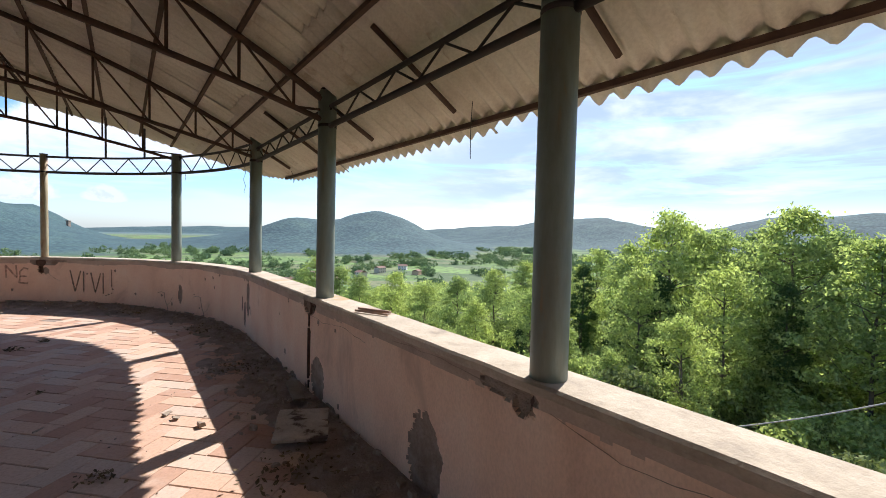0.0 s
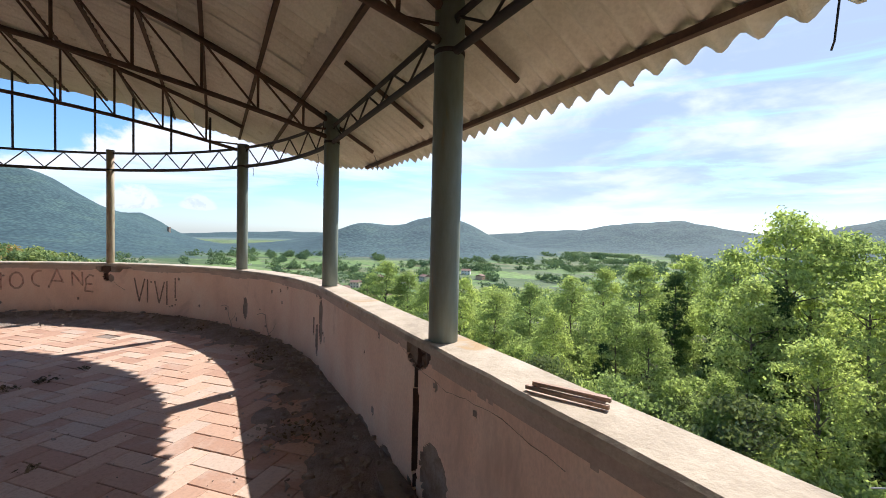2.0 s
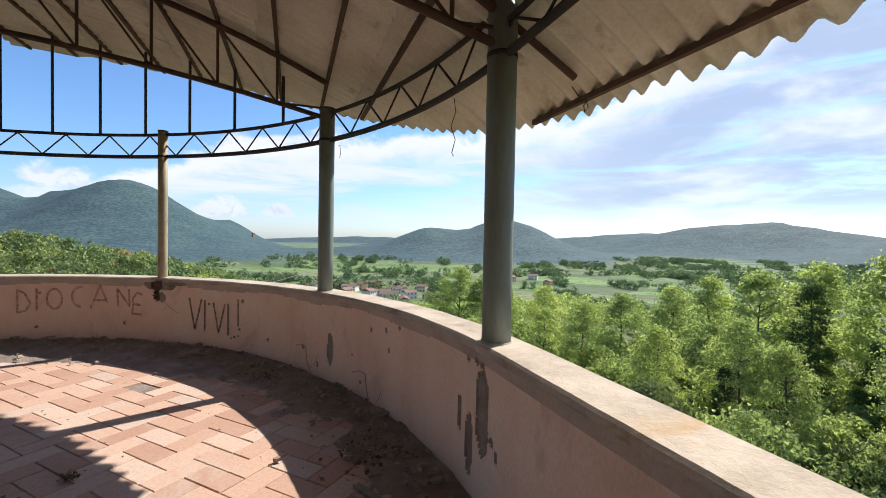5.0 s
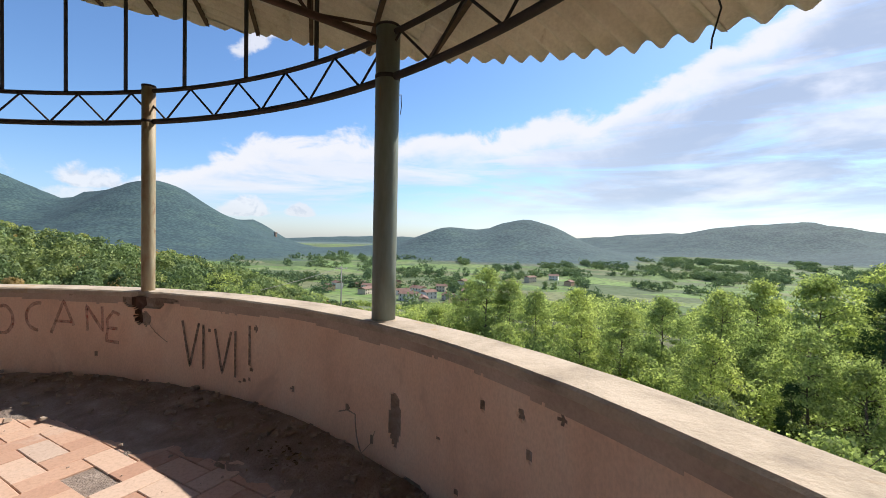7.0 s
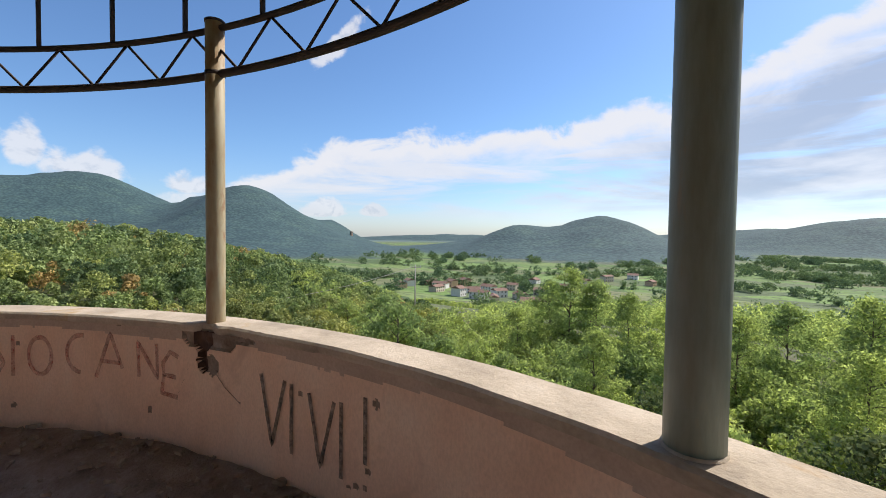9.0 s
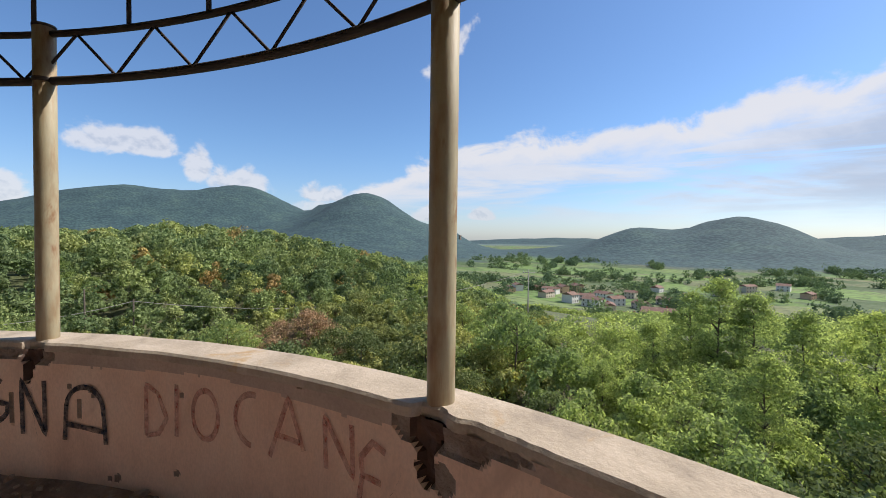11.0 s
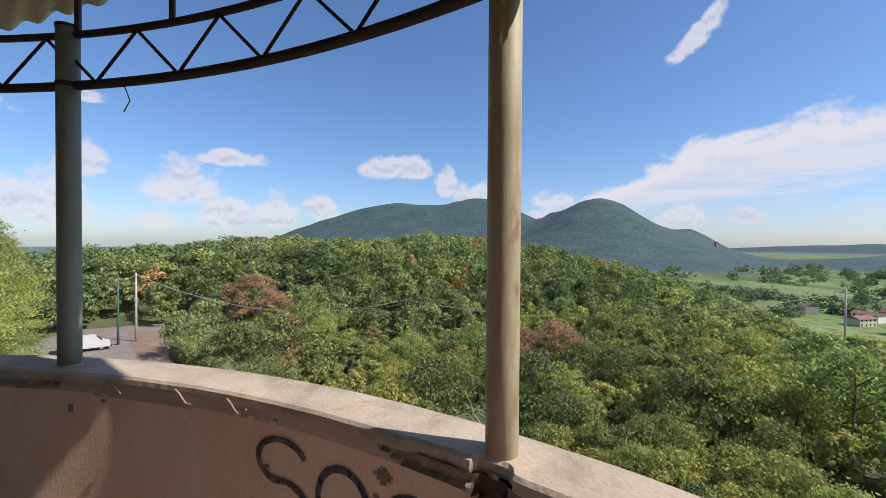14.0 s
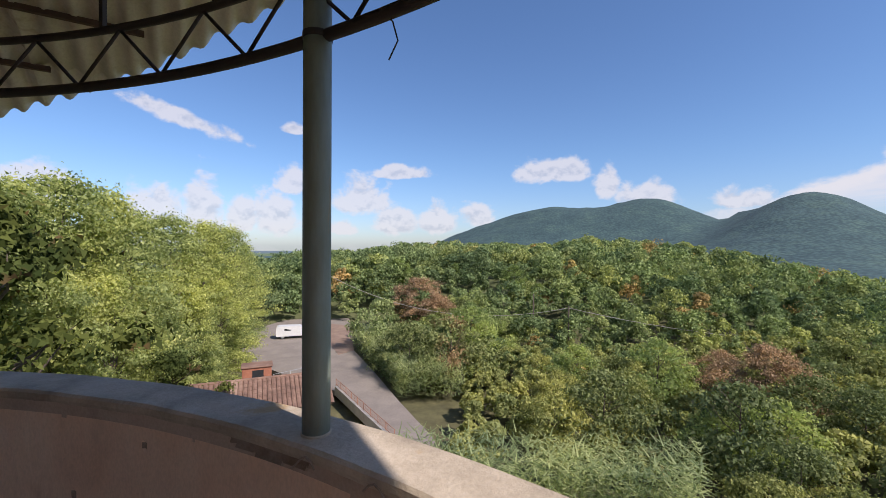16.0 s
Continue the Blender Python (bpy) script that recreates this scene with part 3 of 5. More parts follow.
def polar(az, r):
    """Place at a bearing az (degrees to the left of +y) and a distance."""
    return CX - math.sin(radians(az)) * r, CY + math.cos(radians(az)) * r


def yard_at(az, r):
    """The same about the terrace's far corner, for the yard and lane."""
    return -9.4 - math.sin(radians(az)) * r, 5.2 + math.cos(radians(az)) * r


def step(x, a, b):
    t = np.clip((x - a) / (b - a), 0, 1)
    return t * t * (3 - 2 * t)


# bearing, distance, height of the top, half width across and along the line of sight
HILLS = [(17.6, 1500, 10, 176, 260), (66.3, 2500, 152, 60, 400), (95.0, 2450, 115, 246, 420), (14.6, 1500, 62, 132, 300), (25.2, 1420, 35, 98, 260), (20.5, 1600, 21, 275, 300), (-13.0, 2300, 92, 399, 300), (-2.9, 2700, 50, 615, 350), (-35.8, 1900, 83, 343, 300), (-59.9, 1800, 136, 563, 300),
         (60.5, 1900, 178, 201, 420), (75.3, 2350, 217, 294, 420), (78.9, 2380, 147, 361, 420), (87.5, 2400, 210, 278, 420), (50.9, 2100, 64, 106, 300), (62.8, 2300, 157, 138, 420), (34.4, 4000, 11, 669, 300), (-90, 1500, 60, 700, 400), (180, 900, 40, 700, 300)]


def height(x, y):
    x, y = np.asarray(x, float), np.asarray(y, float)
    dx, dy = x - CX, y - CY
    r = np.hypot(dx, dy)
    z = -13.0 - 37.0 * step(r, 15, 310)
    hx, hy = polar(92, 235)
    ta, ra = (math.cos(radians(92)), math.sin(radians(92))), (-math.sin(radians(92)), math.cos(radians(92)))
    a = (x - hx) * ta[0] + (y - hy) * ta[1]
    b = (x - hx) * ra[0] + (y - hy) * ra[1]
    z = z + 37.0 * np.exp(-0.5 * ((a / 125) ** 2 + (b / 95) ** 2))
    bx, by = polar(-75, 120)
    z = z + 14.0 * np.exp(-0.5 * (((x - bx) / 55) ** 2 + ((y - by) / 55) ** 2))
    wx, wy = polar(140, 70)
    z = z + 1.5 * np.exp(-0.5 * (((x - wx) / 40) ** 2 + ((y - wy) / 40) ** 2))
    acc = np.zeros_like(z)
    for az, d, top, sa, sr in HILLS:
        px, py = polar(az, d)
        c, s = math.cos(radians(az)), math.sin(radians(az))
        a = (x - px) * c + (y - py) * s
        b = -(x - px) * s + (y - py) * c
        g = (top + 50.0) * np.exp(-0.5 * ((a / sa) ** 2 + (b / sr) ** 2))
        acc = acc + g ** 3
    z = z + acc ** (1 / 3) * step(r, 120, 500)
    px, py = yard_at(117, 50)
    k = 1 - step(np.hypot(x - px, y - py), 28, 54)
    return z * (1 - k) - 13.0 * k


def ground_mesh():
    na, nr = 400, 150
    rs = 4.0 * (4600 / 4.0) ** (np.arange(nr) / (nr - 1))
    an = np.arange(na) * 2 * math.pi / na
    A, Rr = np.meshgrid(an, rs)
    x, y = CX - np.sin(A) * Rr, CY + np.cos(A) * Rr
    z = height(x, y)
    rough = np.empty_like(z)
    for i in range(nr):
        for j in range(na):
            p = Vector((x[i, j], y[i, j], 0))
            rough[i, j] = noise.fractal(p * 0.006, 1.0, 2.0, 5)
    up = np.clip((z + 46) / 120, 0, 1)
    z = z + rough * (0.25 + 13 * up * step(Rr, 700, 1500)) + np.where(Rr > 30, 0.3, 0) * rough
    vs = np.stack([x, y, z], -1).reshape(-1, 3).tolist()
    vs.append((CX, CY, -14.0))
    fs = []
    for i in range(nr - 1):
        for j in range(na):
            k = (j + 1) % na
            fs.append((i * na + j, i * na + k, (i + 1) * na + k, (i + 1) * na + j))
    c = len(vs) - 1
    fs += [(c, (j + 1) % na, j) for j in range(na)]
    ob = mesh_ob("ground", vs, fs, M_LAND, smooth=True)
    return tagged(ob, "wide valley of fields between wooded hills", "ground", kind="structure")


def land_material():
    m, N, b = material("land", 0.95)
    geo = N.t.nodes.new("ShaderNodeNewGeometry")
    pos = geo.outputs["Position"]
    sp = N.n("SeparateXYZ")
    N.l(pos, sp.inputs[0])
    warp = N.n("VectorMath", operation="ADD")
    N.l(pos, warp.inputs[0])
    rot = N.n("Mapping")
    rot.inputs["Rotation"].default_value = (0, 0, 0.5)
    rot.inputs["Scale"].default_value = (0.011, 0.026, 0.0)
    N.l(pos, rot.inputs[0])
    vor = N.n("TexVoronoi", Scale=1.0, Randomness=0.75)
    N.l(rot.outputs[0], vor.inputs["Vector"])
    sepc = N.n("SeparateColor")
    N.l(vor.outputs["Color"], sepc.inputs[0])
    field = N.ramp(sepc.outputs[0], [(0.0, (0.06, 0.10, 0.03)), (0.25, (0.13, 0.21, 0.05)), (0.5, (0.17, 0.27, 0.065)), (0.7, (0.19, 0.19, 0.09)), (0.9, (0.09, 0.13, 0.05))])
    g = N.noise(pos, 0.12, 5, 0.6)
    field = N.mix(N.smooth(g, 0.45, 0.7), field, (0.07, 0.10, 0.035))
    # blue-green cast of the far woods: distance haze put into the base colour
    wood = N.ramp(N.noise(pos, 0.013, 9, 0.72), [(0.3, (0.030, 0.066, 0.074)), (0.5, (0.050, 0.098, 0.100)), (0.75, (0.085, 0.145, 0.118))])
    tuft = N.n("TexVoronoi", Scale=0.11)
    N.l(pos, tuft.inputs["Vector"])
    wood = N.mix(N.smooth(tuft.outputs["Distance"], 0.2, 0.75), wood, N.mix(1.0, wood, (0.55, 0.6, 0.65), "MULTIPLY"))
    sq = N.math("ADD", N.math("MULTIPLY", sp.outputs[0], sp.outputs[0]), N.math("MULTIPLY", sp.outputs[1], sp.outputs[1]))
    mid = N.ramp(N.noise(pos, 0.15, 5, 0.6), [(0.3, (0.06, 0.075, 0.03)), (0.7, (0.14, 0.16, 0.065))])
    # olive close by, the haze-tinted colour farther off
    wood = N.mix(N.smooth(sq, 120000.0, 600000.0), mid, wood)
    # the far plain fades to blue-grey, a painted stand-in for haze
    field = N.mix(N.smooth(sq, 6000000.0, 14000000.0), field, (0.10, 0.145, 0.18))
    near = N.ramp(N.noise(pos, 0.6, 6, 0.6), [(0.3, (0.06, 0.055, 0.025)), (0.6, (0.12, 0.11, 0.05)), (0.8, (0.2, 0.17, 0.09))])
    z = N.math("ADD", sp.outputs[2], N.math("MULTIPLY", N.noise(pos, 0.008, 3, 0.5), 10.0))
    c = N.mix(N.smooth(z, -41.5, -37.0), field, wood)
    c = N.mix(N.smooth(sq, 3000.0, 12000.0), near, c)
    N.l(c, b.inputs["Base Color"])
    bump(N, b, tuft.outputs["Distance"], 0.6, -2.0)
    return m


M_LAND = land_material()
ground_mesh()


# ---- plants ----
def blades(g, c, nrm, size, jitter=0.55, tri=False):
    """Leaf blades at c that lie across nrm, more or less."""
    n = len(c)
    nrm = nrm / (np.linalg.norm(nrm, axis=1)[:, None] + 1e-9) + g.normal(0, jitter, (n, 3))
    a = np.cross(nrm, g.normal(0, 1, (n, 3)))
    a /= np.linalg.norm(a, axis=1)[:, None] + 1e-9
    b = np.cross(nrm, a)
    b /= np.linalg.norm(b, axis=1)[:, None] + 1e-9
    s = size * g.uniform(0.55, 1.45, (n, 1))
    a, b = a * s, b * s * 0.6
    if tri:
        return np.stack([c - a * 0.8 - b * 0.9, c + a * 1.1, c - a * 0.5 + b * 1.25], 1)
    return np.stack([c - a, c + b, c + a, c - b], 1)


def leaves(g, centres, spread, count, size):
    """Leaf blades round the clump centres, facing away from the clump's middle."""
    k = g.integers(0, len(centres), count)
    off = g.normal(0, 1, (count, 3)) * spread
    off[:, 2] = np.abs(off[:, 2]) * 1.1 - 0.25 * np.mean(spread)
    return blades(g, centres[k] + off, off + np.array([0, 0, 0.15]) * np.mean(spread), size, 0.55, True)


def crown_centres(g, n, low, high, rx, shape=1.0, hollow=0.35):
    """Clump centres in an uneven crown between two heights; shape > 1 widens it towards the base."""
    t = g.uniform(0, 1, n)
    prof = np.sin(np.pi * np.clip(t * 0.86 + 0.12, 0, 1)) ** 0.7 * (1 + (shape - 1) * (1 - t))
    ang = g.uniform(0, 2 * np.pi, n)
    lobes = 1 + 0.28 * np.sin(ang * 3 + g.uniform(0, 6)) + 0.18 * np.sin(ang * 5 + t * 7)
    rad = rx * prof * lobes * (hollow + (1 - hollow) * np.sqrt(g.uniform(0, 1, n)))
    return np.stack([np.cos(ang) * rad, np.sin(ang) * rad, low + (high - low) * t], 1)


def trunk_geo(rng, h, r0, limbs, reach, first=0.35):
    vs, fs = [], []

    def add(pts, rad, seg):
        v, f = tube_geo(pts, rad, seg)
        o = len(vs)
        vs.extend(v)
        fs.extend(tuple(i + o for i in q) for q in f)

    bend = [Vector((rng.uniform(-0.12, 0.12) * h * 0.2, rng.uniform(-0.12, 0.12) * h * 0.2, 0)) for _ in range(6)]
    main = [Vector((0, 0, -0.5))] + [bend[i] * (i / 5) + Vector((0, 0, h * (i + 1) / 6)) for i in range(6)]
    add(main, [r0 * (1.15 - 0.95 * i / 6) for i in range(7)], 7)
    for k in range(limbs):
        z = h * rng.uniform(first, 0.92)
        a = rng.uniform(0, 6.28)
        ln = reach * rng.uniform(0.5, 1.0) * (1.15 - 0.5 * z / h)
        i = min(5, int(z / h * 6))
        p0 = main[i].lerp(main[i + 1], z / h * 6 - i)
        d = Vector((math.cos(a), math.sin(a), rng.uniform(0.35, 0.9)))
        p1 = p0 + d * ln * 0.5 + Vector((rng.uniform(-.2, .2), rng.uniform(-.2, .2), 0))
        p2 = p0 + d * ln + Vector((rng.uniform(-.3, .3), rng.uniform(-.3, .3), rng.uniform(-.2, .4)))
        add([p0, p1, p2], [r0 * 0.36, r0 * 0.22, r0 * 0.07], 5)
    return vs, fs


def tree_proto(name, seed, h, r0, rx, low, count, size, mat, label, cat, clumps=90, spread=0.32, limbs=14, shape=1.0, group=""):
    rng, g = random.Random(seed), np.random.default_rng(seed)
    t = empty(name, (0, 0, 0), label, cat, group)
    vs, fs = trunk_geo(rng, h * 0.93, r0, limbs, rx)
    mesh_ob("trunk", vs, fs, M_BARK, t, smooth=True)
    quad_ob("crown", leaves(g, crown_centres(g, clumps, low, h, rx, shape), np.array([spread, spread, spread * 0.7]), count, size), mat, t)
    return t


def z_at(x, y):
    return float(height(x, y))


def sized(az, r, el, tall, where=polar):
    """Scale that lifts a tree of that height to the elevation el, seen from the terrace."""
    x, y = where(az, r)
    return (1.5 + r * math.tan(radians(el)) - z_at(x, y) + 0.2) / tall


def plant(proto, az, r, scale, used, where=polar):
    """The first call moves the original, later ones copy it."""
    x, y = where(az, r)
    m = pose(x, y, z_at(x, y) - 0.2, 0, 0, (az * 37 + r * 91) % 360)
    if proto.name in used:
        ob = copy_thing(proto, m)
    else:
        used.add(proto.name)
        ob = proto
        ob.matrix_basis = m
    ob.scale = (scale, scale, scale)
    return ob


USED = set()
acacias = [tree_proto("acacia_tree", 11 + i, 12.0, 0.13, 2.5, 1.8, 11000, 0.115, M_ACACIA, "tall airy acacia tree with light green leaves", "tree", 150, 0.40, 22, 1.15, "trees below the terrace") for i in range(4)]
rng = random.Random(21)


def start_at(az, r):
    """Place at a bearing and distance from the start of the walk."""
    return 0.38 - math.sin(radians(az)) * r, 0.94 + math.cos(radians(az)) * r


for i, (az, r, el) in enumerate(((-22.3, 34, 3.2), (-24.5, 37, 1.6), (-33.7, 31, 3.5), (-31, 36, 1.2), (-27.5, 40, 1.2), (-36.8, 33, 1.4), (-40, 28, 0.5), (-18, 38, -0.8), (-14, 44, -1.6), (-9, 40, -2.6), (-5, 44, -3.6), (-1, 38, -4.8), (4, 40, -5.8), (8.5, 36, -6.8), (13, 34, -8.0), (1.5, 30, -9.0), (-6, 30, -7.5), (-9.5, 29, -9.5), (-19, 29, -4), (-28, 28, -3), (-16, 24, -14), (-24, 23, -9), (-45, 28, 3), (-52, 26, 4), (-62, 28, 4))):
    plant(acacias[i % 4], az, r, sized(az, r, el, 12.4, start_at), USED, start_at)
for i, (az, r, el) in enumerate(((16.0, 40, -3.9), (13.0, 41, -5.2), (18.5, 43, -5.6), (9, 36, -6.6), (4, 38, -6.0), (22, 36, -9), (11.5, 26, -11), (27, 30, -14))):
    plant(acacias[i % 4], az, r, sized(az, r, el, 12.4), USED)

# dark trunks wrapped in ivy
g = np.random.default_rng(4)
ivy = empty("ivy_tree", (0, 0, 0), "dead trunk wrapped in dark green ivy", "tree")
vs, fs = trunk_geo(random.Random(4), 13.0, 0.22, 4, 1.0)
mesh_ob("trunk", vs, fs, M_BARK, ivy, smooth=True)
quad_ob("crown", leaves(g, crown_centres(g, 130, 1.0, 14.2, 1.5, 1.0, 0.7), 0.30, 18000, 0.085), M_IVY, ivy)
for az, r, el in ((-12.4, 36.6, -3.7), (-16.6, 33, -8.5), (-21.6, 31, -4.5), (-33.3, 29, -4.5), (-4.5, 29, -12.5)):
    plant(ivy, az, r, sized(az, r, el, 14.5, start_at), USED, start_at)

# rounded shrubs on the slope
shrubs = [tree_proto("shrub", 41 + i, 3.6, 0.07, 2.0, 0.3, 5200, 0.085, M_SHRUB, "dense rounded olive-yellow shrub on the slope", "shrub", 110, 0.26, 10, 1.3, "shrubs on the slope") for i in range(3)]
bushes = [tree_proto("bush", 51 + i, 4.6, 0.08, 2.3, 0.4, 5200, 0.10, M_OAK if i else M_ACACIA, "dense green bush on the slope", "bush", 90, 0.34, 10, 1.3, "bushes on the slope") for i in range(3)]
for i in range(46):
    az = rng.uniform(36, 92)
    r = rng.uniform(31, 52)
    plant(shrubs[i % 3] if rng.random() < 0.62 else bushes[i % 3], az, r, rng.uniform(0.7, 1.25), USED)
for i in range(22):
    plant(bushes[i % 3], rng.uniform(-60, 36), rng.uniform(15, 26), rng.uniform(0.6, 1.0), USED)
yellows = [tree_proto("yellow_shrub", 61, 4.4, 0.07, 2.4, 0.3, 6000, 0.10, M_YELLOW, "yellow-green shrub in the sun below the terrace", "shrub", 110, 0.3, 10, 1.3)]
for az, r, el in ((-30.5, 27, -20.0), (-33.5, 26, -18.6), (-37, 25, -18.2), (-41, 24, -18.0), (-45, 24, -17), (-36, 21, -24)):
    plant(yellows[0], az, r, max(0.35, sized(az, r, el, 4.6, start_at)), USED, start_at)
for i in range(16):
    plant(bushes[i % 3], rng.uniform(92, 106), rng.uniform(44, 80), rng.uniform(0.9, 1.5), USED)
near = random.Random(77)
for i in range(20):
    plant(shrubs[i % 3] if i % 4 else bushes[i % 3], 37 + 30 * (i + near.random()) / 20, near.uniform(20, 29), near.uniform(0.55, 0.85), USED)

# tall trees beyond the yard
yard = [tree_proto("yard_tree", 71 + i, 13.5, 0.2, 2.7, 0.8, 30000, 0.08, M_YELLOW, "tall leafy tree turning yellow beside the yard", "tree", 230, 0.42, 22, 1.25, "trees beside the yard") for i in range(3)]
for i, (az, r, el) in enumerate(((147.2, 32, 6.4), (143.8, 35, 7.4), (141.0, 38, 6.0), (138.0, 44, 3.6), (134.6, 46, 3.8), (131.2, 50, 2.9), (128.8, 56, 2.4), (127.3, 66, 0.4), (151, 30, 7.0), (156, 28, 7.5), (145, 29, -2), (140, 33, -3), (136.0, 38, -3.5), (132.6, 43, -4.5), (129.6, 49, -4.0))):
    plant(yard[i % 3], az, r, sized(az, r, el, 13.9, yard_at), USED, yard_at)


SKYLINE = ((-75, 4), (-50, 3), (-35, 1.0), (-20, -0.5), (-10, -3.0), (0, -5.4), (10, -7.0), (20, -8.2), (30, -9.4), (40, -8.6), (46, -6.2), (51, -4.2), (56, -2.8), (60, -1.6), (66, 0.1), (72, 1.1), (77, 1.4), (82.5, 1.7), (87, 0.3), (92.5, 0.7), (97, 0.6), (104, 0.9), (112, -0.2), (120, -0.4), (128, 0.0), (140, 2), (290, 6))


pine = tree_proto("pine_tree", 91, 11.0, 0.17, 3.4, 3.5, 9000, 0.13, M_PINE, "old pine tree with brownish green needles beside the yard", "tree", 34, 0.42, 22, 0.9)
plant(pine, 149.5, 24, sized(149.5, 24, 4.2, 11.4, yard_at), USED, yard_at)
plant(pine, 134.5, 31, sized(134.5, 31, -12.0, 11.4, yard_at), USED, yard_at)
green_pine = tree_proto("green_pine_tree", 93, 12.0, 0.16, 3.0, 5.0, 11000, 0.12, M_GREENPINE, "tall pine with bright green tufted boughs among the oaks", "tree", 40, 0.46, 22, 1.0, "pines on the hill")
for az, r, el in ((91.2, 84, -2.4), (88.2, 80, -4.6), (83.0, 84, -4.4), (79.4, 88, -5.2), (106.5, 92, -1.6), (99, 96, -2.2)):
    plant(green_pine, az, r, sized(az, r, el, 12.4), USED)
withered = tree_proto("withered_oak", 95, 8.0, 0.16, 3.6, 1.0, 17000, 0.10, M_BROWN, "oak with withered reddish brown leaves on the slope", "tree", 120, 0.42, 18, 1.1, "withered trees on the slope")
for az, r, el in ((64.6, 41, -9.4), (68.4, 47, -10.6), (103.2, 74, -4.0), (101.0, 70, -6.0), (76.5, 130, -1.2)):
    plant(withered, az, r, sized(az, r, el, 8.2), USED)


def wood(name, seed, az0, az1, r0, r1, n, count, size, h0, h1, mat, label, keep, gap=0.0):
    """A wood too large to count, as one mesh: every tree is a dome of leafy lobes below the line of the hill. gap: how far crowns keep apart, in crown radii."""
    g = np.random.default_rng(seed)
    C, Nn, Sz, Sp = [], [], [], []
    az = g.uniform(az0, az1, n)
    r = np.sqrt(g.uniform(r0 * r0, r1 * r1, n))
    sx, sy = [p[0] for p in SKYLINE], [p[1] for p in SKYLINE]
    xs, ys = CX - np.sin(np.radians(az)) * r, CY + np.cos(np.radians(az)) * r
    zs = height(xs, ys)
    taken = np.zeros((0, 3))
    for a, d, x, y, z in zip(az, r, xs, ys, zs):
        if not keep(a, d):
            continue
        hh = (h0 + (h1 - h0) * min(1.0, (d - r0) / 90.0)) * g.uniform(0.72, 1.25)
        rx = max(hh * 0.36, 1.1) * g.uniform(0.75, 1.35)
        if gap and len(taken) and np.any(np.hypot(taken[:, 0] - x, taken[:, 1] - y) < gap * (taken[:, 2] + rx)):
            continue
        hh = min(hh, 1.5 + d * math.tan(radians(np.interp(a, sx, sy))) - z + g.uniform(-0.009, 0.004) * d)
        if hh < 1.8:
            continue
        if gap:
            taken = np.vstack([taken, (x, y, rx)])
        lobes = 15
        la = g.uniform(0, 6.28, lobes)
        lt = np.sqrt(g.uniform(0.0, 1, lobes))
        lr = rx * 0.82 * lt
        lz = hh * (0.84 - 0.55 * lt ** 2.2) + g.normal(0, 0.035 * hh, lobes)
        lobe_r = rx * g.uniform(0.26, 0.46, lobes)
        k = g.integers(0, lobes, count)
        u = g.normal(0, 1, (count, 3))
        u[:, 2] = np.abs(u[:, 2]) * 1.15 - 0.4
        u /= np.linalg.norm(u, axis=1)[:, None]
        rad = lobe_r[k][:, None] * g.uniform(0.7, 1.12, (count, 1))
        cen = np.stack([x + np.cos(la[k]) * lr[k], y + np.sin(la[k]) * lr[k], z + lz[k] - 0.2 * lobe_r[k]], 1)
        C.append(cen + u * rad * np.array([1, 1, 0.85]))
        Nn.append(u)
        Sz.append(np.full(count, size * max(0.45, min(1.25, d / 150.0))))
        Sp.append(np.full(count, g.uniform(0, 1)))
    q = blades(g, np.concatenate(C), np.concatenate(Nn), np.concatenate(Sz)[:, None], 0.5, True)
    return tagged(quad_ob(name, q, mat, None, np.concatenate(Sp)), label, "woodland", kind="stuff")


wood("oak_wood", 1, 44, 131, 60, 330, 3400, 900, 0.42, 6.0, 14.0, M_WOOD, "dense oak wood on the hill, partly turning brown", lambda a, d: d > 60 + max(0, 64 - a) * 1.5 and not (111.5 < a < 131 and d < 84), 0.62)
wood("slope_wood", 2, -75, 56, 44, 250, 1100, 330, 0.40, 4.5, 10.0, M_ACACIA, "light green trees on the slope below", lambda a, d: True, 0.5)
wood("slope_thicket", 5, 34, 96, 27, 58, 700, 1000, 0.30, 2.2, 4.6, M_SHRUB, "olive-yellow thicket on the near slope", lambda a, d: d > 30, 0.55)
wood("green_thicket", 6, 36, 107, 46, 125, 1300, 760, 0.34, 2.6, 7.5, M_WOOD, "green thicket on the near slope", lambda a, d: not (a > 100 and d < 50), 0.6)
wood("acacia_thicket", 7, -70, 34, 18, 46, 420, 1000, 0.22, 3.0, 7.5, M_ACACIA, "light green undergrowth below the terrace", lambda a, d: True)
wood("yard_wood", 9, 106, 131, 88, 120, 200, 800, 0.44, 9.0, 12.0, M_WOOD, "dark trees closing the yard", lambda a, d: True, 0.45)
wood("back_wood", 3, 131, 285, 45, 150, 260, 200, 0.7, 12.0, 14.0, M_WOOD, "dark wood behind the house", lambda a, d: True)


